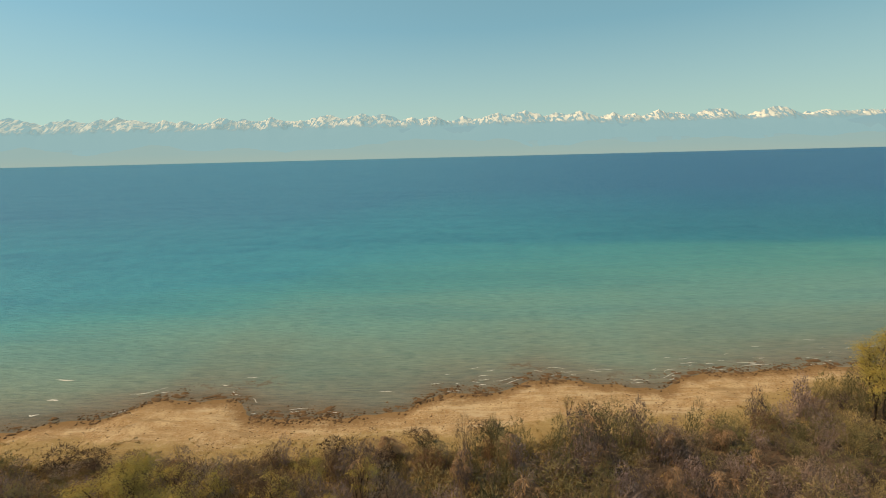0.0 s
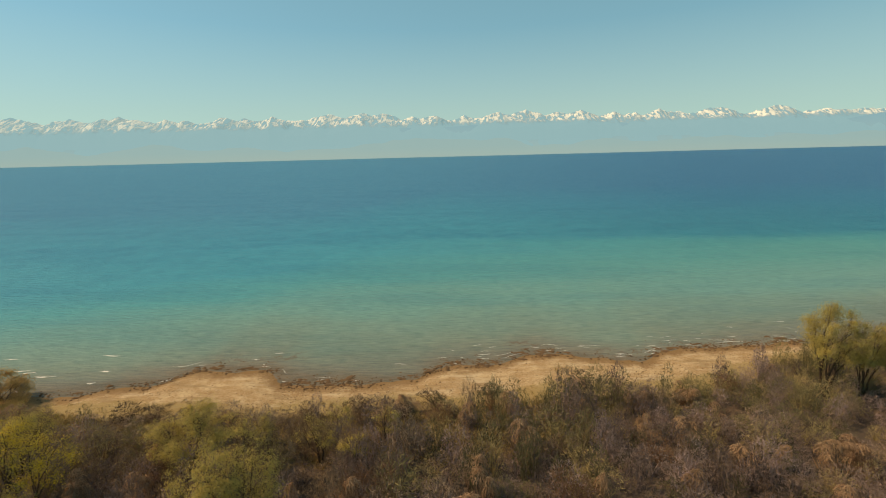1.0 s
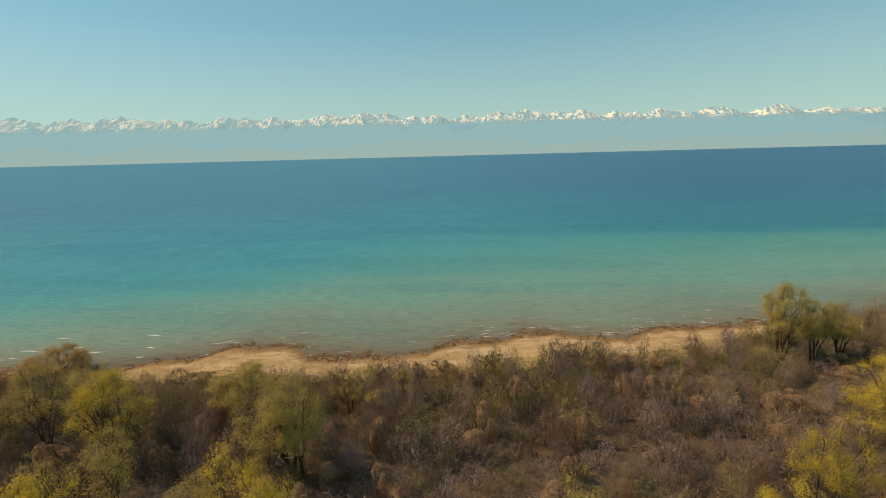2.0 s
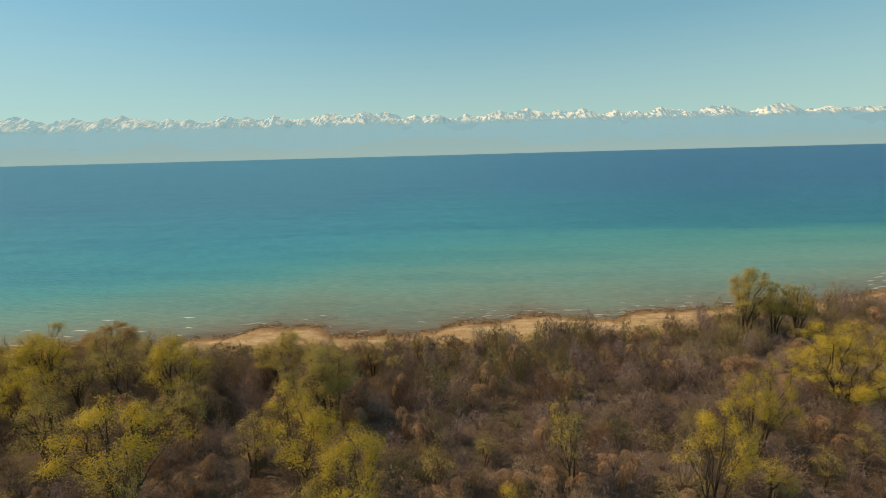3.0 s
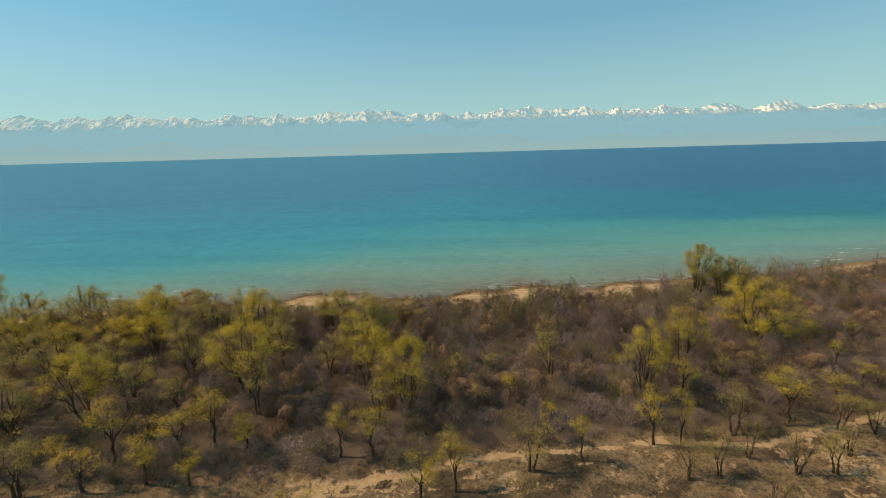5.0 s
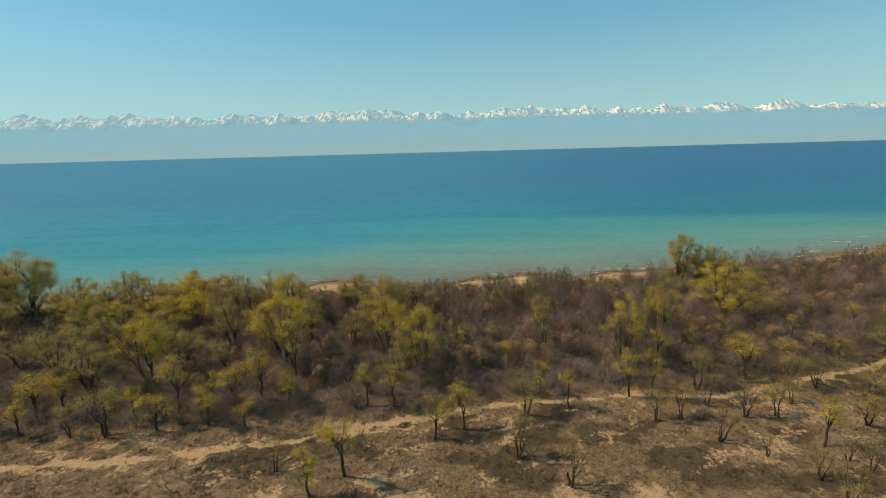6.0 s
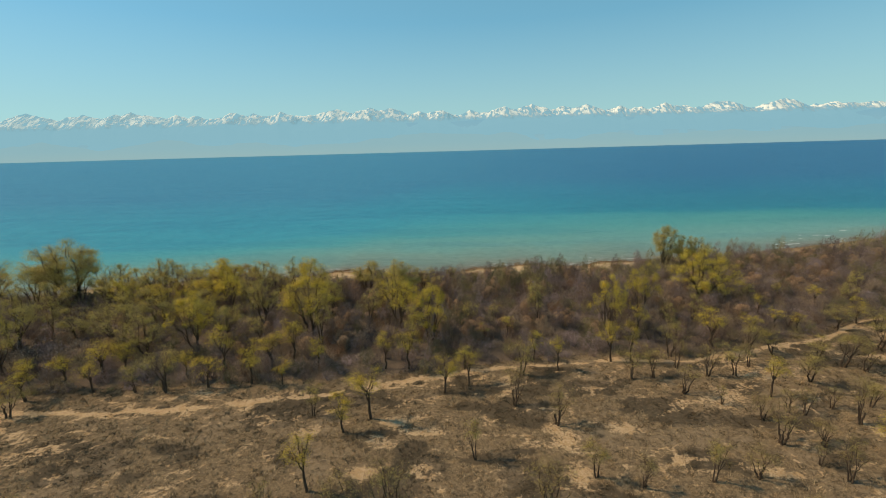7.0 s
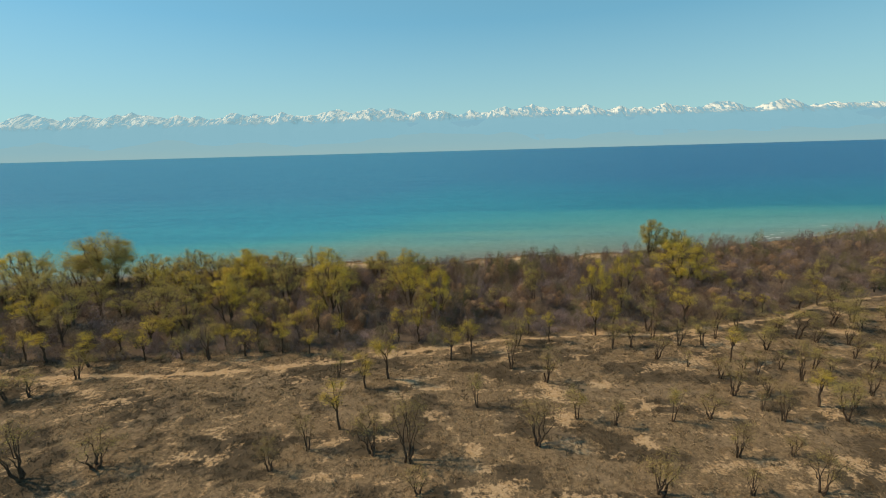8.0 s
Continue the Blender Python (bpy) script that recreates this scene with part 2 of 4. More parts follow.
M_RUST = twig_material("rusty_twigs", [(0.25, (0.19, 0.106, 0.064)), (0.7, (0.285, 0.165, 0.098))], 0.8, 0.7, 0.4)
M_STRAW = twig_material("straw_blades", [(0.25, (0.25, 0.172, 0.096)), (0.75, (0.54, 0.375, 0.210))], 0.6, 0.8)
M_HAY = twig_material("yellow_hay", [(0.25, (0.26, 0.178, 0.076)), (0.75, (0.46, 0.325, 0.135))], 0.35, 0.8)
M_SCRUB = twig_material("low_dark_scrub", [(0.25, (0.088, 0.067, 0.042)), (0.75, (0.190, 0.136, 0.082))], 0.6, 0.8)
M_STONE = twig_material("brown_shore_stone", [(0.25, (0.07, 0.042, 0.025)), (0.75, (0.23, 0.14, 0.075))], 1.2, 0.8)
M_PEBBLE = twig_material("mixed_beach_gravel", [(0.25, (0.120, 0.076, 0.042)), (0.50, (0.300, 0.198, 0.108)), (0.78, (0.500, 0.370, 0.225))], 0.9, 1.2)
M_FOAM = Nodes("white_foam", 0.6, 0.3)
M_FOAM.colour(M_FOAM.mix(M_FOAM.noise(3.0), (0.55, 0.55, 0.50), (0.9, 0.88, 0.82)))
M_FOAM = M_FOAM.mat


# ---- plan of the place ----
def lattice(x, y, seed=0):
    """Smooth value noise, 0..1, on arrays."""
    x, y = np.asarray(x, float), np.asarray(y, float)
    xi, yi = np.floor(x), np.floor(y)
    fx, fy = x - xi, y - yi
    fx, fy = fx * fx * (3 - 2 * fx), fy * fy * (3 - 2 * fy)

    def h(a, b):
        v = np.sin(a * 127.1 + b * 311.7 + seed * 74.7) * 43758.5453
        return v - np.floor(v)
    return (h(xi, yi) * (1 - fx) + h(xi + 1, yi) * fx) * (1 - fy) + (h(xi, yi + 1) * (1 - fx) + h(xi + 1, yi + 1) * fx) * fy


def fractal(x, y, seed=0, octaves=4):
    return sum(lattice(x * 2.03 ** i, y * 2.03 ** i, seed + i) * 0.5 ** i for i in range(octaves)) / sum(0.5 ** i for i in range(octaves))


def smooth(a, b, v):
    t = np.clip((v - a) / (b - a), 0, 1)
    return t * t * (3 - 2 * t)


def bend(xs, ys):
    """A smooth curve y(x) through a few stations."""
    def f(x):
        x = np.asarray(x, float)
        return (np.interp(x - 0.9, xs, ys) + 2 * np.interp(x, xs, ys) + np.interp(x + 0.9, xs, ys)) / 4
    return f


SHORE = bend([-600, -107, -90, -82, -74, -60, -53, -49.4, -43.1, -41.5, -39, -35, -32, -29.5, -27.5, -19, -10.8, -8, -6.5, -0.3, 3.3, 4.6, 7.3, 11, 17.5, 23, 25.2, 28, 37.6, 45, 50, 66.5, 76, 92, 107, 130, 600],
             [-60, 25.5, 33.3, 35.2, 38, 38.5, 38.6, 41.1, 41.8, 45, 46.3, 45.4, 46.5, 46.2, 42.1, 42.5, 43.2, 45.3, 47.1, 48.2, 48.7, 50.7, 52.4, 51.7, 50, 49.6, 52.3, 53.6, 54.8, 55.9, 56, 59.5, 63.8, 70.5, 75.5, 86, 150])
FRONT = bend([-600, -107, -70, -58, -50, -36, -25, -21, -17, -12.5, -9, -3.4, 2.6, 9, 15, 21, 28, 35, 42, 50, 77, 130, 600], [-74, 20.5, 32, 34, 33.8, 33.4, 33.8, 34.6, 34.6, 36.2, 36.5, 35.7, 37.4, 39.2, 39.2, 39.6, 41.7, 44.7, 48.7, 51.2, 56, 75, 130])
BACK = bend([-600, -65, -44, -33, -13, -4, 4, 16, 28, 36, 46, 61, 90, 130, 600], [-18, -15, -12.5, -11.5, -8.6, -5.8, -3.6, -2.0, -1.4, 0.9, 4.4, 11.8, 19, 28, 60])
TRACK = bend([-600, -67, -58, -49, -41, -35, -28, -23.7, -20, -16.3, -12.3, -9.7, -5.9, -1.7, 1.7, 8.5, 13, 17.3, 22, 24.5, 30.6, 35.6, 40.8, 46, 49, 52, 57, 60, 80, 130, 600],
             [-40, -20.4, -19.5, -18.7, -18, -16.8, -15.3, -13.9, -12.5, -11.1, -10, -8.8, -7.4, -6.6, -5.9, -5.1, -4.2, -3.9, -4, -4.2, -2.1, -0.5, 1.4, 2.9, 3.9, 6, 9.6, 11.6, 17, 24, 50])


def shore_noise(x):
    return (fractal(x * 0.35, x * 0.03, 5) - 0.5) * 1.3 + (lattice(x * 1.1, x * 0.0, 9) - 0.5) * 0.9


def inland(x, y):
    return SHORE(x) + shore_noise(x) - y


SHOALS = [(-37, 49.2, 4.5, 1.8), (-30, 50.2, 4.0, 1.8), (-43, 47.0, 3.0, 1.5), (-22, 44.6, 4.0, 1.0), (-4.5, 49.6, 3.0, 1.2), (6.5, 55.0, 4.5, 2.0), (1.0, 51.0, 3.0, 1.2), (20.5, 52.6, 4.0, 2.0), (28.5, 56.0, 4.0, 1.4), (38, 57.0, 4.0, 1.3), (47, 58.2, 4.5, 1.4)]


def shoal_mask(x, y):
    """1 over the stony shoals off the beach."""
    return np.maximum.reduce([smooth(1.25, 0.3, np.hypot((x - cx) / rx, (y - cy) / ry) + (fractal(x * 0.5, y * 0.5, 61) - 0.5) * 1.2) for cx, cy, rx, ry in SHOALS])


def height(x, y):
    s = inland(x, y)
    z = np.where(s < 0, np.maximum(s * 0.05, -16), 0.42 * smooth(0, 6, s) + 0.35 * smooth(4, 14, s))
    z = z + 0.8 * smooth(-0.5, 5.0, FRONT(x) - y) * smooth(0, 14, y - BACK(x)) * (s > 0)
    z = z - 0.62 * smooth(8, 0, y - BACK(x)) * (s > 0)
    z = z + (fractal(x * 0.12, y * 0.12, 3) - 0.5) * 0.5 * smooth(2, 10, s) + (fractal(x * 0.8, y * 0.8, 4) - 0.5) * 0.14 * smooth(0.5, 4, s)
    z = z - 0.10 * track_mask(x, y)
    return np.where(s > 4, np.maximum(z, 0.05 + 0.15 * z), z)


def track_mask(x, y):
    off = np.abs(y - TRACK(x) - (fractal(x * 0.25, x * 0.01, 12) - 0.5) * 0.8)
    return smooth(0.68, 0.20, off + (fractal(x * 0.7, y * 0.7, 13) - 0.5) * 0.8)


def sand_mask(x, y):
    """1 on the beach, the track and the bare patches."""
    s = inland(x, y)
    beach = smooth(-1.2, 0.8, y - FRONT(x) + (fractal(x * 0.3, y * 0.3, 21) - 0.5) * 3)
    patch = smooth(0.60, 0.72, fractal(x * 0.2 + 3, y * 0.34, 31)) * 0.6
    spots = smooth(0.57, 0.68, fractal(x * 0.62, y * 0.95, 32, 4)) * 0.6
    for cx, cy, rx, ry in BARE:
        patch = np.maximum(patch, 0.85 * smooth(1.2, 0.35, np.hypot((x - cx) / rx, (y - cy) / ry) + (fractal(x * 0.6, y * 0.6, 33) - 0.5) * 1.6))
    verge = smooth(6.5, 1.0, np.abs(y - TRACK(x))) * smooth(0.50, 0.64, fractal(x * 0.33, y * 0.75, 34)) * 0.62
    patch = np.maximum(patch, verge)
    openland = smooth(1.0, -1.5, y - BACK(x))
    # faint footpaths and old wheel marks that wander over the open ground
    trail = np.zeros_like(x)
    for faint, pts in FOOTPATHS:
        way = np.interp(-y, [-p[1] for p in pts], [p[0] for p in pts]) + (fractal(y * 0.5, y * 0, 14) - 0.5) * 0.7
        trail = np.maximum(trail, faint * smooth(0.62, 0.2, np.abs(x - way)) * smooth(pts[0][1] + 1, pts[0][1] - 1, y) * smooth(pts[-1][1] - 1, pts[-1][1] + 1, y))
    return np.clip(np.maximum.reduce([beach, np.maximum(np.maximum(patch, spots), trail) * openland, track_mask(x, y)]), 0, 1)


def tract_mask(x, y):
    """1 where low dark scrub takes over from straw on the open ground."""
    return smooth(0.50, 0.60, fractal(x * 0.17, y * 0.27, 95, 3) + (fractal(x * 0.6, y * 0.8, 96) - 0.5) * 0.22)


FOOTPATHS = [(0.75, ((-9.7, -27.8), (-8.3, -29.7), (-6.6, -31.9), (-5.9, -33.7), (-4.0, -35.8), (-2.7, -38.1), (-2.3, -46.0))), (0.6, ((-5.9, -33.7), (-5.2, -37.4), (-4.6, -39.9), (-4.2, -46.0))),
             (0.5, ((-39.4, -28.7), (-39.6, -31.5), (-38.1, -34.4), (-35.2, -37.8), (-33.0, -44.0))), (0.55, ((-32.0, -31.7), (-31.3, -34.2), (-30.9, -37.2), (-30.2, -39.9), (-29.5, -46.0)))]
BARE = [(11.8, -20.0, 3.2, 1.5), (-2.6, -31.0, 1.8, 0.9), (-5.0, -33.8, 1.2, 1.6), (-10.0, -21.6, 2.4, 1.0), (4.6, -21.6, 1.8, 2.2), (12.8, -32.4, 1.4, 1.8),
        (15.4, -25.2, 1.7, 0.8), (31, -34.2, 3.0, 1.2), (53, -2.6, 5.0, 1.6), (5.1, -27.4, 1.5, 2.6), (-17, -12.6, 3.2, 0.9), (-14.5, -19.5, 3.0, 1.0), (-16, -28, 2.4, 1.2), (24, -27, 2.5, 1.0)]


def mesh_from(name, verts, tris, material, smooth_faces=False, quads=None):
    """A mesh from arrays of vertices and of triangles (or quads)."""
    faces = np.asarray(tris if quads is None else quads, np.int32)
    n = faces.shape[1]
    me = bpy.data.meshes.new(name)
    verts = np.asarray(verts, np.float32)
    me.vertices.add(len(verts))
    me.vertices.foreach_set("co", verts.ravel())
    me.loops.add(faces.size)
    me.loops.foreach_set("vertex_index", faces.ravel())
    me.polygons.add(len(faces))
    me.polygons.foreach_set("loop_start", np.arange(0, faces.size, n, dtype=np.int32))
    if smooth_faces:
        me.polygons.foreach_set("use_smooth", np.ones(len(faces), bool))
    me.update(calc_edges=True)
    me.validate()
    me.materials.append(material)
    return me


def sheet(xs, ys):
    X, Y = np.meshgrid(xs, ys)
    nx, ny = len(xs), len(ys)
    i = (np.arange(ny - 1)[:, None] * nx + np.arange(nx - 1)[None, :]).ravel()
    return X.ravel(), Y.ravel(), np.stack([i, i + 1, i + 1 + nx, i + nx], 1)


def put_attr(me, name, values):
    me.attributes.new(name, "FLOAT", "POINT").data.foreach_set("value", np.asarray(values, np.float32))


def steps(*runs):
    return np.unique(np.concatenate([np.arange(a, b + 1e-6, s) for a, b, s in runs]))


# ---- ground, lake, far range ----
gx, gy, gq = sheet(steps((-6000, -600, 900), (-600, -140, 20), (-140, 150, 1.1), (150, 600, 20), (600, 6000, 900)),
                   steps((-6000, -600, 900), (-600, -120, 20), (-120, -60, 1.5), (-60, 84, 0.85), (84, 300, 18), (300, 900, 100)))
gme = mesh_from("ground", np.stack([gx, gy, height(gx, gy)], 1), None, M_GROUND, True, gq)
s_in = inland(gx, gy)
put_attr(gme, "sand", sand_mask(gx, gy))
put_attr(gme, "sere", smooth(4.5, 0.0, np.abs(gy - FRONT(gx) - 1.0) + (fractal(gx * 0.25, gy * 0.25, 44) - 0.5) * 4) * 0.9)
put_attr(gme, "tract", tract_mask(gx, gy))
put_attr(gme, "beach", smooth(-2, 1, gy - FRONT(gx)))
put_attr(gme, "wet", smooth(4.2, 0.3, s_in + (fractal(gx * 0.5, gy * 0.5, 41) - 0.5) * 1.6))
put_attr(gme, "thicket_floor", smooth(-1.5, 1.5, gy - BACK(gx)) * smooth(-1.0, -5.0, gy - FRONT(gx) + (fractal(gx * 0.3, gy * 0.3, 43) - 0.5) * 4) * 0.8)
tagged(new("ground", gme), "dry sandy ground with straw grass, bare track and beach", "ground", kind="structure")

wx, wy, wq = sheet(steps((-6500, -800, 950), (-800, -160, 16), (-160, 200, 3), (200, 800, 16), (800, 6500, 950)),
                   steps((-200, 20, 10), (20, 110, 1.0), (110, 400, 5), (400, 1200, 50), (1200, 5600, 400)))
wme = mesh_from("water", np.stack([wx, wy, np.zeros_like(wx)], 1), None, M_WATER, True, wq)
reach = wy - SHORE(wx)
edge_y = 138 + np.clip(wx, -200, 400) * 0.01
even = np.where(wy < edge_y, 90 * np.maximum(reach, 0) / np.maximum(edge_y - SHORE(wx), 20), 90 + (wy - edge_y))
even = even * (1 + 0.7 * smooth(-15, -100, wx))
put_attr(wme, "depth", np.clip(even / 400, 0, 1))
put_attr(wme, "edge", smooth(-0.35, 0.55, wx / (np.maximum(wy, 0) + 75)))
put_attr(wme, "shoal", shoal_mask(wx, wy))
tagged(new("water", wme), "calm turquoise lake water with small ripples", "water", kind="structure")

HEAD = radians(4.5)
SUMMITS = [(-4444, 401), (-4182, 469), (-4051, 474), (-3901, 434), (-3565, 453), (-3206, 438), (-3100, 471), (-2917, 438), (-2616, 422), (-2415, 411), (-2037, 426),
           (-1864, 424), (-1560, 422), (-1317, 393), (-1052, 450), (-677, 440), (-532, 445), (-187, 399), (16, 408), (329, 400), (662, 419), (936, 445), (1255, 417),
           (1457, 420), (1806, 402), (2009, 388), (2254, 413), (2501, 398), (2787, 432), (2994, 390), (3256, 383), (3439, 423), (3632, 390), (3805, 391), (3979, 392), (4426, 330)]


def far_range(name, u_lo, u_hi, du, near, deep, dv, top, material, label):
    """A belt of slopes across the view: u runs along it, v from its foot (0) to its back (1)."""
    U, V, q = sheet(np.arange(u_lo, u_hi, du), np.arange(0, 1 + dv / 2, dv))
    Z = top(U, V)
    D = near + deep * V
    x = -4.5 + U * math.cos(HEAD) - D * math.sin(HEAD)
    y = -75 + U * math.sin(HEAD) + D * math.cos(HEAD)
    me = mesh_from(name, np.stack([x, y, Z], 1), None, material, False, q)
    return tagged(new(name, me), label, "mountains", kind="structure")


def facets(x, y, seed):
    """Value noise with straight-edged facets."""
    xi, yi = np.floor(x), np.floor(y)
    fx, fy = x - xi, y - yi

    def h(a, b):
        v = np.sin(a * 127.1 + b * 311.7 + seed * 74.7) * 43758.5453
        return v - np.floor(v)
    return (h(xi, yi) * (1 - fx) + h(xi + 1, yi) * fx) * (1 - fy) + (h(xi, yi + 1) * (1 - fx) + h(xi + 1, yi + 1) * fx) * fy


def ridges(x, y, seed, octaves=4):
    """Sharp-crested fractal, 0..1."""
    return sum((1 - np.abs(facets((x + 0.35 * y) * 2.1 ** i, (y - 0.3 * x) * 2.1 ** i, seed + i) * 2 - 1)) * 0.5 ** i for i in range(octaves)) / sum(0.5 ** i for i in range(octaves))


def snow_top(u, v):
    d = v * 450
    z = np.full_like(u, -30.0)
    wu = u + (facets(u / 90, d / 90, 49) - 0.5) * 70
    wd = d + (facets(u / 90, d / 90, 48) - 0.5) * 70
    for i, (su, sz) in enumerate(SUMMITS):
        back = 350 + 50 * math.sin(i * 2.4)
        z = np.maximum(z, sz - 6 - np.abs(wu - su) * (0.27 if i % 3 else 0.36) - np.abs(wd - back) * 0.62)
    spine = 350 + 20 * np.sin(u / 310) + 40 * smooth(0, -3800, u) - np.abs(wd - 380) * 0.7
    z = np.maximum(z, spine)
    z = np.where(d < 90, np.minimum(z, 60 + d), z)
    return z + (ridges(u / 160, d / 280, 51, 3) - 0.66) * 40 + (ridges(u / 60, d / 130, 57, 2) - 0.6) * 9


def hill_top(u, v):
    rim = 262 + (fractal(u / 480, u * 0, 71) - 0.5) * 62 + 14 * np.sin(u / 900) + smooth(3900, 4500, u) * 60
    return -20 + (rim + 20) * v ** 0.9 - 45 * (1 - v) * v * fractal(u / 200, v * 2, 77) * 4


far_range("backdrop_snow_peaks", -5600, 5600, 8, 4400, 450, 0.025, snow_top, M_SNOW, "distant snow-capped mountain range with pale haze painted on")
far_range("backdrop_foothills", -6400, 6400, 40, 4330, 260, 0.1, hill_top, M_HILL, "foothills beyond the lake with blue haze painted on")


def low_hill_top(u, v):
    rim = 20 + 190 * fractal(u / 620, u * 0, 87, 5)
    return -20 + (rim + 20) * v ** 0.9


far_range("backdrop_low_hills", -6300, 6300, 35, 4250, 70, 0.2, low_hill_top, M_LOW_HILL, "low hills along the far shore with haze painted on")


# ---- vegetation: builders ----
def part(name, me, parent, label=""):
    ob = new(name, me)
    ob.parent = parent
    return tagged(ob, label)


def tube(V, F, p0, p1, r0, r1, n):
    d = (p1 - p0).normalized()
    a = d.orthogonal().normalized()
    b = d.cross(a)
    k = len(V)
    for p, r in ((p0, r0), (p1, r1)):
        for i in range(n):
            w = 2 * math.pi * i / n
            V.append(p + a * (r * math.cos(w)) + b * (r * math.sin(w)))
    for i in range(n):
        j = (i + 1) % n
        F.append((k + i, k + j, k + n + j))
        F.append((k + i, k + n + j, k + n + i))


def spike(V, F, p0, p1, r):
    """The finest twig: three slim sides that meet in a point."""
    a = (p1 - p0).orthogonal().normalized() * r
    b = (p1 - p0).normalized().cross(a)
    k = len(V)
    V += [p0 + a, p0 - a * 0.5 + b * 0.87, p0 - a * 0.5 - b * 0.87, p1]
    F += [(k, k + 1, k + 3), (k + 1, k + 2, k + 3), (k + 2, k, k + 3)]


def bent(rn, a, b, lift, n, jitter):
    """Points of a bough that leaves a, rises and arrives at b."""
    mid = a + (b - a) * 0.45 + np.array((0, 0, lift * np.linalg.norm(b - a)))
    f = np.linspace(0, 1, n + 1)[:, None]
    p = a * (1 - f) ** 2 + mid * 2 * f * (1 - f) + b * f * f
    p[1:-1] += rn.normal(0, jitter, (n - 1, 3))
    return p


def bough(wood, pts, r0, r1, sides):
    n = len(pts) - 1
    for i in range(n):
        tube(*wood, Vector(pts[i]), Vector(pts[i + 1]), r0 + (r1 - r0) * i / n, r0 + (r1 - r0) * (i + 1) / n, sides)


def grow(seed, tall, wide, cfg, leaf, leaf_n, leaf_size, puff):
    """Meshes of one tree: a trunk with its main boughs for each stem, and a crown of branches, fine twigs and small leaves in tufts."""
    rn = np.random.RandomState(seed)
    count, mid, girth = cfg["tufts"], cfg["mid"], cfg["girth"]
    # where the tufts of the crown hang: an uneven dome with hollows
    d = rn.normal(0, 1, (count, 3))
    d[:, 2] = np.where(d[:, 2] < 0, d[:, 2] * cfg["under"], d[:, 2])
    d /= np.linalg.norm(d, axis=1)[:, None]
    lump = 0.86 + cfg.get("uneven", 0.22) * np.sin(d[:, 0] * 3.1 + seed) * np.sin(d[:, 1] * 2.7 + 2.3 * seed) + rn.uniform(-0.10, 0.10, count)
    out = rn.uniform(cfg["hollow"], 1, count) ** 0.55 * lump
    rise = np.where(d[:, 2] > 0, tall * (1 - mid) - puff * 0.8, tall * (mid - cfg["skirt"]))
    side = max(wide / 2 - puff * 0.8, 0.3)
    tufts = d * out[:, None] * np.stack([np.full(count, side), np.full(count, side), rise], 1) + (*rn.normal(0, 0.05 * wide, 2), mid * tall)
    spread = np.hypot(tufts[:, 0], tufts[:, 1])
    tufts *= (side / np.percentile(spread, 90), side / np.percentile(spread, 90), (tall - puff) / np.percentile(tufts[:, 2], 95))
    # boughs: each serves the tufts nearest to it
    heads = [0]
    while len(heads) < min(cfg["boughs"], count):
        heads.append(int(np.argmax(np.min(np.linalg.norm(tufts[:, None] - tufts[heads][None], axis=2), axis=1))))
    served = np.argmin(np.linalg.norm(tufts[:, None] - tufts[heads][None], axis=2), axis=1)
    middles = [tufts[served == b].mean(0) for b in range(len(heads))]
    turn0 = rn.uniform(0, 2 * math.pi)
    stems, twigs = [([], []) for _ in range(cfg["stems"])], ([], [])
    ways = []
    for s in range(cfg["stems"]):
        w = turn0 + 2 * math.pi * s / cfg["stems"]
        ways.append(np.array((math.cos(w), math.sin(w), 0)))
    owner = [int(np.argmax([np.dot(m * (1, 1, 0), w) for w in ways])) for m in middles]
    trunks = []
    for s, w in enumerate(ways):
        mine = [middles[b] for b in range(len(heads)) if owner[b] == s]
        to = (np.mean(mine, 0) if mine else w * wide * 0.2) * (cfg["lean"], cfg["lean"], 0)
        foot = w * girth * (1.3 if cfg["stems"] > 1 else 0) + (0, 0, -0.3)
        top = to + (0, 0, tall * cfg["fork"] * rn.uniform(0.85, 1.2))
        trunks.append(bent(rn, foot, top, 0.08, 4, girth * 0.5))
        bough(stems[s], trunks[-1], girth * 1.15, girth * 0.72, 7)
    stout = rn.uniform(0.35, 1, len(heads))
    for b, m in enumerate(middles):
        trunk = trunks[owner[b]]
        leave = trunk[-1] if b % 2 else trunk[-2] + (trunk[-1] - trunk[-2]) * rn.uniform(0.2, 1)
        reach = np.linalg.norm(m - leave)
        path = bent(rn, leave, m * (0.96, 0.96, 1) + (0, 0, 0.05 * tall), cfg["lift"], 5, 0.035 * reach)
        bough(stems[owner[b]], path, girth * 0.42, girth * 0.10, 5)
        for i in np.nonzero(served == b)[0]:
            f = rn.uniform(0.35, 0.98) * 5
            k = min(int(f), 4)
            at = path[k] + (path[k + 1] - path[k]) * (f - k)
            sub = bent(rn, at, tufts[i], 0.12, 3, 0.03 * np.linalg.norm(tufts[i] - at))
            bough(twigs, sub, girth * 0.14, girth * 0.05, 3)
            for _ in range(cfg["sprays"]):
                g = rn.uniform(0.3, 1) * 3
                k = min(int(g), 2)
                a = sub[k] + (sub[k + 1] - sub[k]) * (g - k)
                go = (tufts[i] - (0, 0, mid * tall * 0.6)) / tall * 0.8 + rn.normal(0, 0.55, 3) + (0, 0, 0.35)
                spike(*twigs, Vector(a), Vector(a + go * puff * rn.uniform(0.9, 1.9)), max(girth * 0.05, 0.010))
    # leaves gather in the tufts, denser on some boughs than on others and towards the light
    share = rn.uniform(0.15, 1, count) ** 1.2 * stout[served] * (cfg["low"] + (1 - cfg["low"]) * smooth(0.3, 0.85, tufts[:, 2] / tall))
    at = rn.normal(0, 1, (leaf_n, 3))
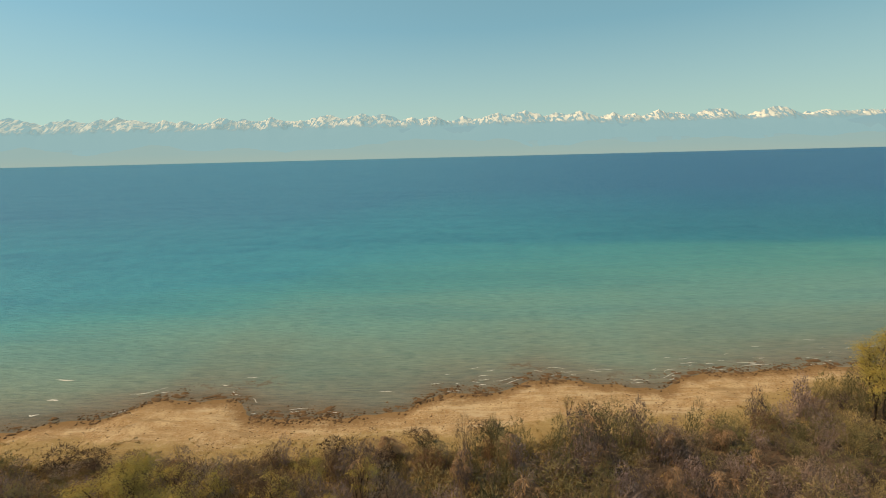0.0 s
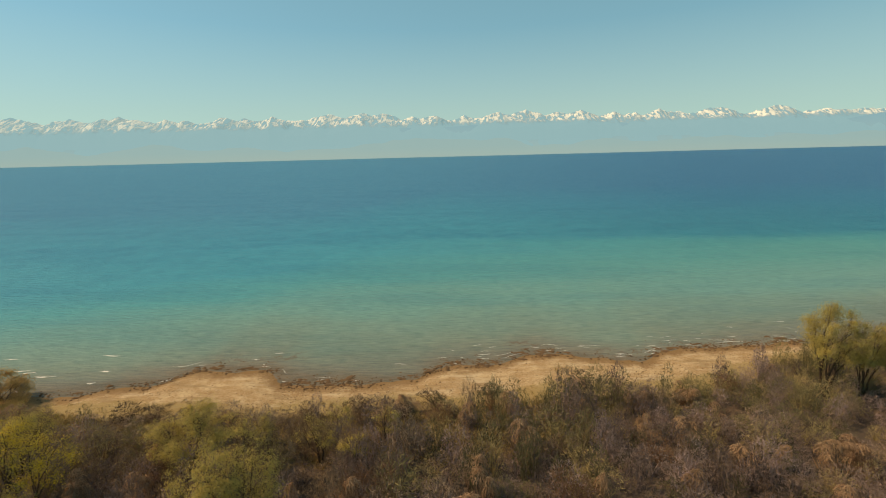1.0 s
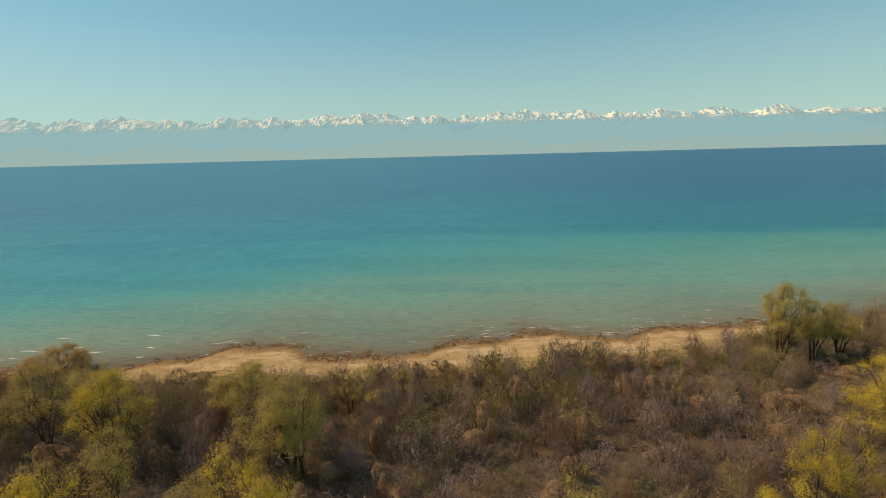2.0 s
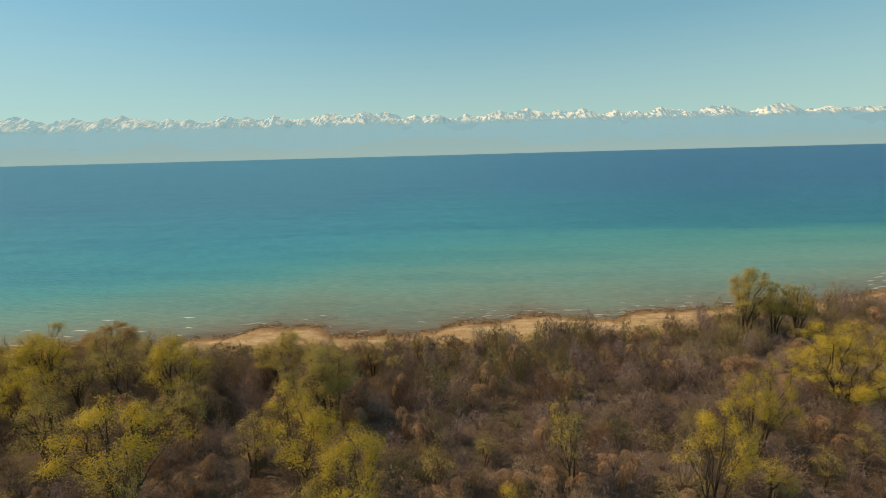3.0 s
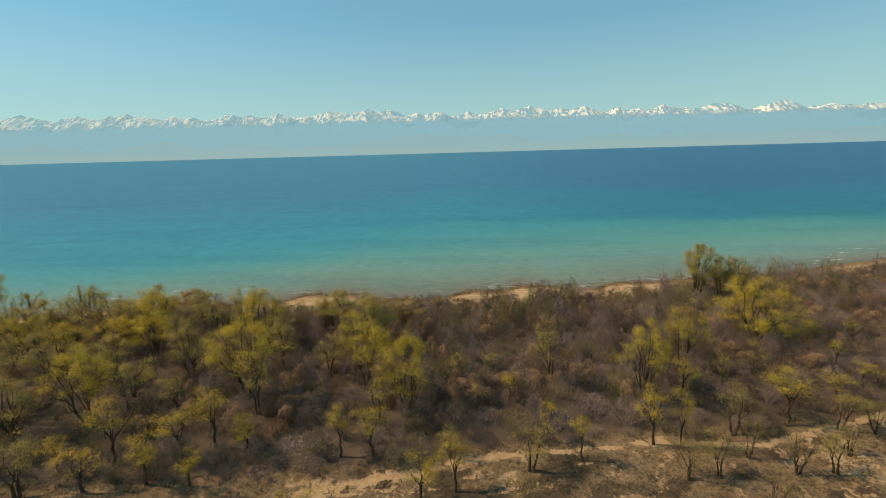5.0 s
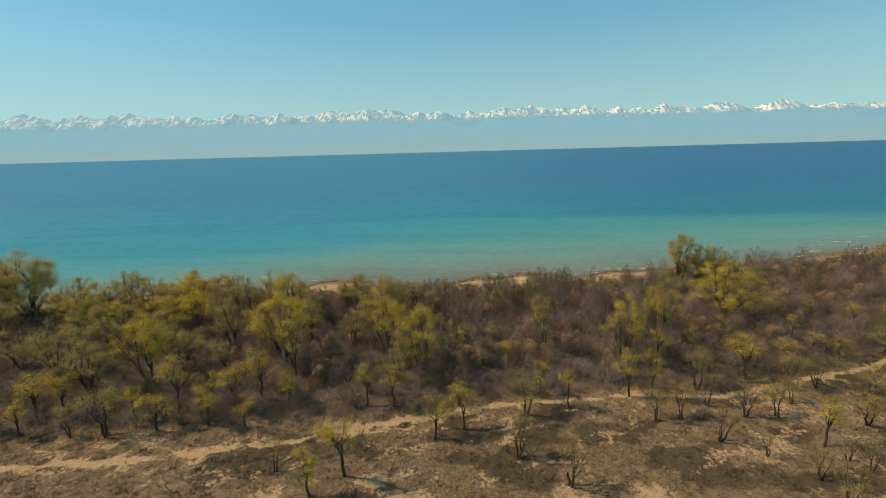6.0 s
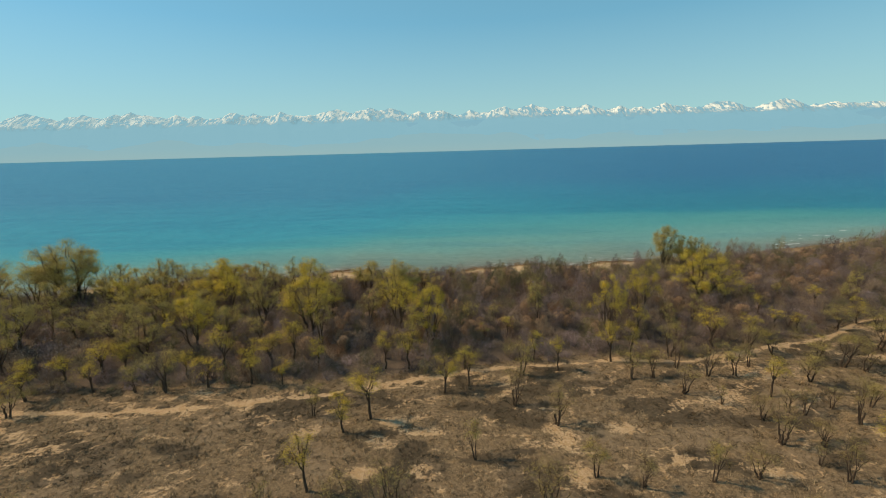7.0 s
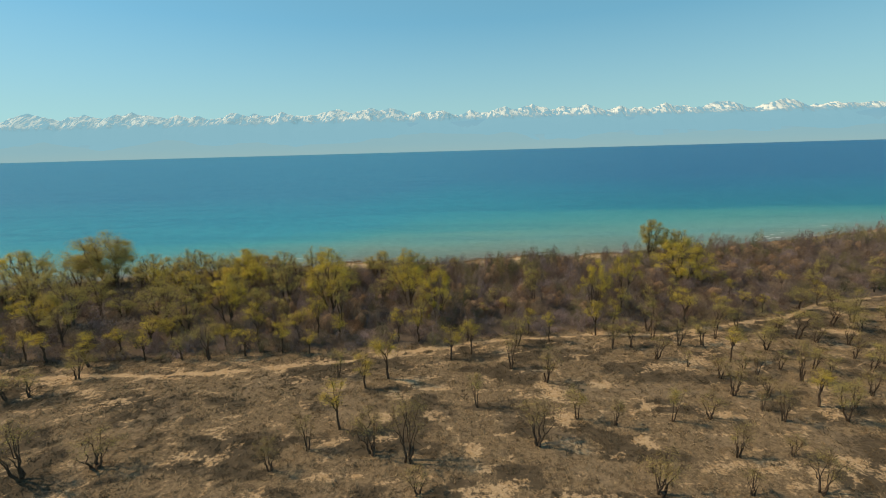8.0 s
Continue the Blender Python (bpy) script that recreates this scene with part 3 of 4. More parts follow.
    at *= rn.uniform(0.05, 2.1, (leaf_n, 1)) ** 0.85 / np.linalg.norm(at, axis=1)[:, None]
    mine = rn.choice(count, leaf_n, p=share / share.sum())
    pick = tufts[mine] + at * (puff, puff, puff * 0.66)
    pick[:, 2] = np.maximum(pick[:, 2], 0.15)
    face = pick - (0, 0, mid * tall * 0.8)
    face = face / (np.linalg.norm(face, axis=1)[:, None] + 1e-6) * 0.6 + at * 0.6 + (0, 0, 0.4) + rn.normal(0, 0.38, (leaf_n, 3))
    a = np.cross(face, rn.normal(0, 1, (leaf_n, 3)))
    a /= np.linalg.norm(a, axis=1)[:, None]
    b = np.cross(a, face)
    b /= np.linalg.norm(b, axis=1)[:, None]
    size = leaf_size * rn.uniform(0.6, 1.4, (leaf_n, 1))
    lv = np.stack([pick - a * size, pick + b * size * 0.7, pick + a * size * 0.8], 1).reshape(-1, 3)
    lf = np.arange(leaf_n * 3).reshape(-1, 3)
    tv, tf = np.array([v[:] for v in twigs[0]]), np.array(twigs[1])
    crown = mesh_from("crown", np.concatenate([lv, tv]), np.concatenate([lf, tf + len(lv)]), leaf)
    crown.materials.append(M_TWIG)
    crown.polygons.foreach_set("material_index", np.concatenate([np.zeros(len(lf), np.int32), np.ones(len(tf), np.int32)]))
    return [mesh_from("trunk", np.array([v[:] for v in V]), np.array(F), M_BARK) for V, F in stems if V] + [crown]


def tree_kind(name, label, category, group, seeds, tall, wide, cfg, leaf, leaf_n, leaf_size, puff, crown_label):
    """Grown variants, as sets of meshes to share."""
    return dict(name=name, label=label, category=category, group=group, tall=tall, wide=wide, crown=crown_label,
                sets=[grow(s, tall, wide, cfg, leaf, leaf_n, leaf_size, puff) for s in seeds])


PLANTED = []


def plant(kind, x, y, tall, wide, rng):
    root = new(kind["name"])
    root.empty_display_size = 0.3
    tagged(root, kind["label"], kind["category"], kind["group"])
    *trunks, crown = rng.choice(kind["sets"])
    for me in trunks:
        part("trunk", me, root)
    part("crown", crown, root, kind["crown"])
    k = wide / kind["wide"]
    root.matrix_basis = pose(x, y, float(height(x, y)) - 0.02, 0, 0, rng.uniform(0, 360)) @ Matrix.Diagonal((k, k, tall / kind["tall"], 1))
    PLANTED.append((x, y))
    return root


CFG_OPEN = dict(tufts=20, boughs=6, stems=2, fork=0.24, lean=0.45, lift=0.10, girth=0.105, mid=0.60, skirt=0.30, under=0.7, hollow=0.25, low=0.35, sprays=11)
CFG_SLIM = dict(tufts=19, boughs=6, stems=1, fork=0.36, lean=0.25, lift=0.06, girth=0.13, mid=0.66, skirt=0.36, under=0.7, hollow=0.2, low=0.45, sprays=9)
CFG_BARE = dict(tufts=24, boughs=7, stems=3, fork=0.22, lean=0.42, lift=0.05, girth=0.115, mid=0.60, skirt=0.28, under=0.6, hollow=0.25, low=0.3, sprays=16)
CFG_WILLOW = dict(tufts=68, boughs=13, stems=3, fork=0.20, lean=0.40, lift=0.14, girth=0.19, mid=0.55, skirt=0.20, under=0.7, hollow=0.3, low=0.30, sprays=11)
CFG_THIN = dict(tufts=36, boughs=9, stems=2, fork=0.24, lean=0.35, lift=0.08, girth=0.12, mid=0.58, skirt=0.22, under=0.7, hollow=0.25, low=0.35, sprays=13)
CFG_ROUND = dict(CFG_WILLOW, tufts=96, uneven=0.08, boughs=14, mid=0.56, skirt=0.22, low=0.55, girth=0.20, sprays=13)
CFG_BIG = dict(CFG_WILLOW, tufts=150, uneven=0.14, boughs=20, stems=4, mid=0.52, skirt=0.14, low=0.5, girth=0.27, sprays=13)
CFG_DOME = dict(tufts=170, uneven=0.05, boughs=22, stems=6, fork=0.10, lean=0.5, lift=0.20, girth=0.10, mid=0.30, skirt=0.02, under=0.6, hollow=0.55, low=0.95, sprays=11)

OPEN_TREE = tree_kind("small_tree", "young forked tree with sparse yellow-green spring leaves", "tree", "young trees on the open ground", (1, 2, 3, 4, 5, 6), 5.0, 3.6, CFG_OPEN, M_LEAF_OLIVE, 2500, 0.050, 0.46, "sparse yellow-green leaves")
SLIM_TREE = tree_kind("slim_tree", "slender single-trunk tree with a small yellow-green crown", "tree", "young trees along the thicket", (71, 72, 73, 74, 75, 76), 5.4, 3.6, CFG_SLIM, M_LEAF_YELLOW, 2600, 0.052, 0.42, "sparse yellow-green leaves")
BARE_TREE = tree_kind("bare_tree", "nearly leafless multi-stemmed tree with dark bark", "tree", "bare trees on the open ground", (11, 12, 13, 14, 15, 16), 4.5, 3.6, CFG_BARE, M_LEAF_OLIVE, 1500, 0.042, 0.46, "thin haze of olive buds")
WILLOW = tree_kind("willow_tree", "broad willow with a dense yellow-green spring crown", "tree", "willows in the thicket", (21, 22, 23, 24, 25), 8.0, 8.0, CFG_WILLOW, M_LEAF_YELLOW, 13000, 0.070, 0.56, "dense yellow-green leaves")
CFG_BROAD = dict(CFG_WILLOW, tufts=130, boughs=20, stems=5, mid=0.44, skirt=0.06, girth=0.22, uneven=0.12, low=0.6)
BROAD_WILLOW = tree_kind("broad_willow", "broad many-stemmed willow with a bright yellow-green crown", "tree", "willows in the thicket", (82,), 10.0, 12.5, CFG_BROAD, M_LEAF_YELLOW, 39000, 0.066, 0.66, "bright yellow-green leaves")
DULL_WILLOW = tree_kind("grey_willow", "willow with a hazy olive-grey spring crown", "tree", "willows in the thicket", (26, 27, 28), 8.0, 8.0, CFG_WILLOW, M_LEAF_OLIVE, 8000, 0.075, 0.58, "hazy olive leaves")
THIN_TREE = tree_kind("thin_tree", "upright tree with thin olive spring foliage", "tree", "thin trees in the thicket", (31, 32, 33, 34), 6.5, 5.0, CFG_THIN, M_LEAF_OLIVE, 3200, 0.072, 0.46, "thin olive foliage")
OLIVE_WILLOW = tree_kind("olive_willow", "rounded willow with airy olive-yellow spring crown", "tree", "willows in the thicket", (51, 52, 53), 9.0, 7.0, CFG_ROUND, M_LEAF_OLIVE, 18000, 0.084, 0.60, "airy olive-yellow leaves")
BIG_WILLOW = tree_kind("large_willow", "large spreading willow with an airy olive-yellow crown", "tree", "willows in the thicket", (61, 62), 11.0, 11.0, CFG_BIG, M_LEAF_OLIVE, 48000, 0.080, 0.75, "airy olive-yellow leaves")
DOME_TREE = tree_kind("round_willow", "round domed willow bush with rusty brown catkins", "tree", "", (41,), 4.6, 9.0, CFG_DOME, M_LEAF_BROWN, 30000, 0.080, 0.50, "rusty brown catkins")

# x, y, height, width in metres
SMALL_WEST = [(-65.6, -26, 3.6, 4.3), (-63, -25.3, 3.6, 4), (-62.6, -16.6, 4.7, 4.9), (-61, -20.3, 4.5, 4.2), (-56.6, -11.1, 5.7, 5.7), (-49.4, -14.2, 3.9, 2.7),
              (-45.5, -14.1, 6.2, 5.3), (-39.8, -9.4, 7.2, 5.1), (-37.9, -1.7, 4.7, 3.8), (-33.4, -8.4, 5.5, 5.4), (-30.7, -6.8, 6.8, 3.8), (-27, -7.4, 4.7, 3.7),
              (-23.8, -18.8, 4.2, 2.8), (-20.1, -30.9, 6.3, 3.5), (-19.3, -22, 4.8, 3.3), (-17.4, -7.3, 5.6, 3.1), (-16.8, -19.3, 6.7, 4.6), (-14.1, -7.4, 6, 4.1),
              (-8.7, -13.1, 5, 4.1), (-6.3, -6.7, 3.6, 3), (-6, 3.9, 5.4, 3.5), (-5.7, -11.5, 5.4, 3.4), (-4.8, -25.9, 4.6, 2.3)]
SMALL_MIDDLE = [(-3.9, 1.5, 2.8, 2.4), (-1.7, 8, 3.1, 2.4), (1.4, -8.8, 5.1, 4.7), (6.5, -7, 5.3, 2.4), (6.5, -27.8, 4, 2.8),
                (14.4, -4.2, 6.1, 3.8), (15.7, -9.2, 4.4, 3.3), (16.9, -28, 4.5, 2.4), (17.2, -4.1, 6.1, 3), (18.6, -8.8, 4.6, 3.3), (23.3, -2.4, 5.6, 5), (26.3, 6.1, 4.4, 2.7),
                (29.3, -8, 4.5, 3.7), (29.7, -0.6, 6.6, 5.7), (30.7, -13.1, 5.5, 3.4)]
SMALL_EAST = [(34.4, -24.7, 4.8, 4), (34.6, -1.2, 4.6, 3.6), (35.5, -27.5, 4.9, 3.7), (37.6, -9.5, 4.5, 3.9), (37.6, -1.9, 3.9, 3.5), (38.7, -24.5, 3.7, 2.7),
              (40.6, -15, 3.5, 2.9), (41.3, -16.8, 3.1, 2.4), (43.1, -3, 3.8, 3.8), (44.6, -5.4, 5.2, 5), (47.2, -15.9, 4.3, 3.5), (50.4, -13.9, 3, 3.2), (53.4, -0.1, 4.7, 5.2),
              (53.4, 7.7, 4.4, 4.8), (55.8, -2.8, 3.8, 4.2), (59.1, 6.8, 3.9, 4.7)]
BARE_ONES = [(-48.6, -40.1, 6.7, 5.3), (-42.8, -38, 3.9, 5.4), (-25, -37.6, 3.7, 2.8), (-22.4, -34.5, 4.3, 2.4), (-15.5, -34.8, 5.2, 4.4), (-11.6, -35.9, 7.4, 4.5),
             (-10.2, -40.3, 2.9, 3), (-0.1, -16.2, 5.2, 3.4), (1.4, -32.9, 5, 4.9), (4.3, -19.7, 4.9, 4.0), (10.4, -29, 3.4, 2.4), (11.4, -39.3, 4.5, 4.7), (19.1, -39.1, 2.5, 2.3),
             (24.2, -14.9, 2.7, 1.9), (25.1, -38.7, 4.4, 3.4), (26.3, -22.4, 4.6, 3.9), (27.7, -25.6, 2.7, 1.5), (28.8, -27.7, 4.6, 2.6),
             (31.5, -15.2, 2.7, 2.2), (32.2, -16.9, 3.5, 2.1), (35.9, -15.6, 2.9, 2.2), (36.6, -18.6, 5.9, 3.1), (46.6, -6.6, 3.4, 3.2), (48, -12.1, 3.9, 2.9)]
WILLOWS = [(-110.2, 18.7, 8.8, 8.5), (-106.7, 18.6, 9.1, 8.5), (-97.5, 4.2, 7, 9.6), (-79.5, -6.6, 6.2, 7.4), (-76.6, -4.1, 9.5, 9.0), (-75.3, 14.4, 6.4, 9),
           (-71.4, 18.3, 6.6, 7.9), (-69.2, -0.6, 5.1, 6.6), (-63.1, 11.7, 5.7, 7.4), (-59.7, -3.9, 7.3, 7.2), (-58.6, 4.3, 6.8, 7.9),
           (-55.5, 11.8, 5.8, 6.6), (-53.7, 18.1, 7.9, 8.9), (-50.7, 4.3, 6.2, 6.7), (-47.4, -3.7, 7.9, 6.8), (-43.9, -1.3, 6, 6.1), (-31.2, 1.6, 9.3, 9.0), (-35.5, 16.0, 9.0, 7.4),
           (-17.3, 4.3, 8.8, 7), (-11.8, 0.2, 9.1, 6.6), (16.3, 3.6, 8.9, 5.6), (23.4, 10.4, 8.6, 5.2)]
THIN_ONES = [(-22.7, 6.2, 6.3, 5.2), (5.7, 5.9, 8.5, 4.2), (31.3, 8.8, 4.6, 3.2), (39.9, 16.7, 3.5, 3.2),
             (45.3, 17.7, 3.4, 3.2), (-48, 16, 6.6, 6), (-44, 25, 4.6, 5), (-25, 26.5, 4.0, 4.4), (-34, 14, 5.6, 5), (-64, 24.5, 5.6, 6), (51.3, 19.1, 3.1, 2.9)]
BIG_WILLOWS = [(-87.5, 18.8, 11.8, 14.5)]
OLIVE_WILLOWS = [(37.8, 37.8, 10.4, 6.3), (-94, 20.5, 8.0, 6.5), (-27.0, 22.5, 6.3, 6.8), (-17.9, 14.8, 8.6, 6.6), (42.0, 38.0, 7.8, 4.4), (45.6, 38.5, 7.2, 5.0)]
rng = random.Random(7)
for x, y, tall, wide in OLIVE_WILLOWS:
    plant(OLIVE_WILLOW, x, y, tall, wide, rng)
for x, y, tall, wide in BIG_WILLOWS:
    plant(BIG_WILLOW, x, y, tall, wide, rng)
for x, y, tall, wide in SMALL_WEST + SMALL_MIDDLE + SMALL_EAST:
    plant(SLIM_TREE if tall > 4.6 and rng.random() < 0.75 else OPEN_TREE, x, y, tall, wide * 1.05, rng)
for x, y, tall, wide in BARE_ONES:
    plant(BARE_TREE, x, y, tall, wide, rng)
for x, y, tall, wide in WILLOWS:
    plant(DULL_WILLOW if x < -40 and rng.random() < 0.6 else WILLOW, x, y, tall * (1.06 if x < -40 else 1.0), wide * (1.06 if x < 0 else 1.0), rng)
for x, y, tall, wide in THIN_ONES:
    plant(THIN_TREE, x, y, tall, wide, rng)
plant(BROAD_WILLOW, 37.6, 18.8, 9.5, 12.0, rng)
plant(DOME_TREE, -60.2, 35.4, 4.0, 9.4, rng)
plant(BARE_TREE, 9.3, 42.3, 2.3, 1.6, rng)


def fill(kind, count, x_lo, x_hi, gap, tall, wide, low, high, rng):
    """More trees of a kind, spread at random between two lines across the place."""
    tries = 0
    while count and tries < 4000:
        tries += 1
        x = rng.uniform(x_lo, x_hi)
        a, b = low(x), high(x)
        y = rng.uniform(a, b) if b > a else a
        if all(math.hypot(x - px, y - py) > gap for px, py in PLANTED):
            plant(kind, x, y, rng.uniform(*tall), rng.uniform(*wide), rng)
            count -= 1


fill(DULL_WILLOW, 9, -120, -34, 5.5, (6.5, 8.8), (5.5, 8.0), lambda x: float(BACK(x)) + 2, lambda x: min(float(FRONT(x)) - 6, 22), rng)
fill(DULL_WILLOW, 7, -76, -46, 4.6, (6.8, 8.2), (6.0, 7.5), lambda x: 13.0, lambda x: min(float(FRONT(x)) - 5, 26), rng)
fill(WILLOW, 3, -72, -46, 4.2, (6.0, 7.6), (5.0, 6.5), lambda x: 10.0, lambda x: min(float(FRONT(x)) - 6, 22), rng)
fill(DULL_WILLOW, 5, -112, -78, 4.5, (6.5, 8.0), (6.0, 7.5), lambda x: 15.0, lambda x: 15.5 + 0.2 * (x + 112), rng)
fill(THIN_TREE, 7, -31, -8, 2.6, (3.4, 4.6), (3.2, 4.4), lambda x: 23.5, lambda x: 28.5, rng)
fill(THIN_TREE, 16, -100, -14, 3.8, (5.5, 8.0), (3.5, 5.5), lambda x: float(BACK(x)) + 1, lambda x: float(FRONT(x)) - 13, rng)
fill(SLIM_TREE, 18, -100, -30, 3.2, (3.6, 5.6), (3.0, 4.6), lambda x: float(BACK(x)) - 1.5, lambda x: float(BACK(x)) + 3, rng)
fill(SLIM_TREE, 10, -10, 60, 3.0, (3.2, 4.8), (2.6, 3.8), lambda x: float(BACK(x)) - 0.5, lambda x: float(BACK(x)) + 8, rng)
fill(OPEN_TREE, 24, 56, 100, 4.0, (3.4, 5.0), (3.0, 4.6), lambda x: -25, lambda x: float(BACK(x)) + 2, rng)
fill(BARE_TREE, 32, 20, 80, 3.6, (2.6, 4.5), (2.2, 3.6), lambda x: -34, lambda x: -4, rng)
fill(THIN_TREE, 8, 50, 120, 7.0, (3.4, 5.0), (3.0, 4.6), lambda x: float(BACK(x)) + 2, lambda x: float(BACK(x)) + 9, rng)


# ---- shrubs, grass, stones ----
def blades(rn, base, tip, width, face=0.0):
    """Thin triangles from base to tip; face: the way they turn their flat side, if any."""
    n = len(base)
    side = np.cross(tip - base, rn.normal(0, 1, (n, 3)) * (0.35 if np.any(face) else 1) + face)
    side /= np.linalg.norm(side, axis=1)[:, None] + 1e-9
    v = np.stack([base - side * width, base + side * width, tip], 1).reshape(-1, 3)
    return v, np.arange(n * 3).reshape(-1, 3)


def core(rn, r, h, lumps, nu=9, nv=4, at=(0, 0, 0)):
    """An uneven dome."""
    v = [(at[0], at[1], at[2] + h)]
    for j in range(1, nv + 1):
        th = math.pi / 2 * j / nv
        for i in range(nu):
            ph = 2 * math.pi * (i + 0.5 * (j % 2)) / nu
            k = 1 + rn.uniform(-lumps, lumps)
            v.append((at[0] + math.cos(ph) * math.sin(th) * r * k, at[1] + math.sin(ph) * math.sin(th) * r * k, at[2] + math.cos(th) * h * k - 0.05))
    f = [(0, 1 + i, 1 + (i + 1) % nu) for i in range(nu)]
    for j in range(nv - 1):
        for i in range(nu):
            a, b = 1 + j * nu + i, 1 + j * nu + (i + 1) % nu
            f += [(a, a + nu, b + nu), (a, b + nu, b)]
    return np.array(v), np.array(f)


def shrub_template(seed, n, width, reach=0.24, lobes_n=5):
    """A twiggy shrub of radius 1 and height 1: a cluster of rounded mounds of fine twigs on a few stems."""
    rn = np.random.RandomState(seed)
    V, F, off = [], [], 0
    for i in range(lobes_n):
        w = 2 * math.pi * (i + rn.uniform(0, 0.6)) / max(lobes_n - 1, 1)
        out = rn.uniform(0.42, 0.66) if i else 0.10
        r = rn.uniform(0.42, 0.60) if i else rn.uniform(0.60, 0.72)
        top = rn.uniform(0.50, 0.88) if i else 1.0
        h = min(top, rn.uniform(0.36, 0.48))
        at = np.array([math.cos(w) * out, math.sin(w) * out, top - h])
        m = int(n * (0.32 if not i else 0.68 / (lobes_n - 1)))
        d = rn.normal(0, 1, (m, 3))
        d[:, 2] = np.abs(d[:, 2]) * 1.15 - 0.35
        d /= np.linalg.norm(d, axis=1)[:, None]
        start = at + d * (r, r, h) * rn.uniform(0.35, 0.92, (m, 1)) ** 0.45
        lie = np.cross(d, rn.normal(0, 1, (m, 3)))
        go = (d * 0.50 + lie / np.linalg.norm(lie, axis=1)[:, None] * 0.38 + rn.normal(0, 0.25, (m, 3))) * (1, 1, 0.72)
        tip = start + go * reach * rn.uniform(0.5, 1.3, (m, 1))
        v, f = blades(rn, np.maximum(start, (-9, -9, 0.0)), np.maximum(tip, (-9, -9, 0.02)), width * rn.uniform(0.5, 1.3, (m, 1)), d * 1.3)
        V.append(v)
        F.append(f + off)
        off += len(v)
    foot = rn.normal(0, 0.12, (14, 3)) * (1, 1, 0)
    head = foot + rn.normal(0, 0.3, (14, 3)) * (1, 1, 0) + (0, 0, 0.6)
    v, f = blades(rn, foot, head, 0.03)
    return np.concatenate(V + [v]), np.concatenate(F + [f + off])


def mop_template(seed, n, width):
    """A shrub of radius 1 and height 1 under a mop of dry vines that hang down over it."""
    rn = np.random.RandomState(seed)
    V, F, off = [], [], 0
    for i in range(3):
        w = 2 * math.pi * (i + rn.uniform(0, 0.7)) / 3
        out, r, top = rn.uniform(0.25, 0.55), rn.uniform(0.40, 0.62), (1.0, 0.86, 0.72)[i]
        at = np.array([math.cos(w) * out, math.sin(w) * out, top - 0.36])
        m = n // 3
        th, ph = rn.uniform(0.0, 1.25, m), rn.uniform(0, 2 * math.pi, m)

        def on(th, k):
            return at + np.stack([np.cos(ph) * np.sin(th) * r * k, np.sin(ph) * np.sin(th) * r * k, np.cos(th) * 0.36 * k], 1)
        k = rn.uniform(0.82, 1.02, m)
        start, tip = on(th, k), on(th + rn.uniform(0.20, 0.45, m), k * rn.uniform(0.95, 1.12, m)) + rn.normal(0, 0.06, (m, 3)) * (1, 1, 0.4)
        v, f = blades(rn, np.maximum(start, (-9, -9, 0.0)), np.maximum(tip, (-9, -9, 0.02)), width * rn.uniform(0.5, 1.3, (m, 1)), (start - at) * 2.2)
        V.append(v)
        F.append(f + off)
        off += len(v)
    foot = rn.normal(0, 0.25, (60, 3)) * (1, 1, 0)
    head = foot * 1.6 + rn.normal(0, 0.15, (60, 3)) * (1, 1, 0) + (0, 0, 0.55)
    v, f = blades(rn, foot, head, 0.025)
    return np.concatenate(V + [v]), np.concatenate(F + [f + off])


def scatter(name, templates, xs, ys, radius, tall, material, rn, sink=0.05):
    """One mesh of many turned and scaled copies of a few templates."""
    V, F, off = [], [], 0
    which = rn.randint(0, len(templates), len(xs))
    zs = height(xs, ys) - sink
    turn = rn.uniform(0, 2 * math.pi, len(xs))
    for k, (tv, tf) in enumerate(templates):
        i = np.nonzero(which == k)[0]
        c, s = np.cos(turn[i])[:, None], np.sin(turn[i])[:, None]
        px = (tv[None, :, 0] * c - tv[None, :, 1] * s) * radius[i][:, None] + xs[i][:, None]
        py = (tv[None, :, 0] * s + tv[None, :, 1] * c) * radius[i][:, None] + ys[i][:, None]
        pz = tv[None, :, 2] * tall[i][:, None] + zs[i][:, None]
        V.append(np.stack([px, py, pz], 2).reshape(-1, 3))
        F.append((tf[None] + (np.arange(len(i)) * len(tv))[:, None, None]).reshape(-1, 3) + off)
        off += len(i) * len(tv)
    me = mesh_from(name, np.concatenate(V), np.concatenate(F), material)
    tone = rn.beta(0.8, 0.8, len(xs))
    put_attr(me, "tone", np.concatenate([np.repeat(tone[which == k], len(t[0])) for k, t in enumerate(templates)]))
    return me


def strew(rn, n, x_lo, x_hi, y_lo, y_hi):
    return rn.uniform(x_lo, x_hi, n), rn.uniform(y_lo, y_hi, n)


rn = np.random.RandomState(5)
SHRUBS = [shrub_template(100 + i, 500, 0.0180, 0.24, 4 + i % 3) for i in range(8)]
SHRUBS_LARGE = [shrub_template(120 + i, 820, 0.0122, 0.18, 6 + i % 3) for i in range(5)]
SHRUBS_AWAY = [shrub_template(140 + i, 200, 0.030, 0.28, 4) for i in range(4)]
# the thicket, on a jittered grid
tx, ty = np.meshgrid(np.arange(-135, 150, 1.8), np.arange(-22, 80, 1.8))
tx, ty = (tx + rn.uniform(-1, 1, tx.shape)).ravel(), (ty + rn.uniform(-1, 1, ty.shape)).ravel()
ragged = (fractal(tx * 0.2, ty * 0.2, 81) - 0.5) * 3.5
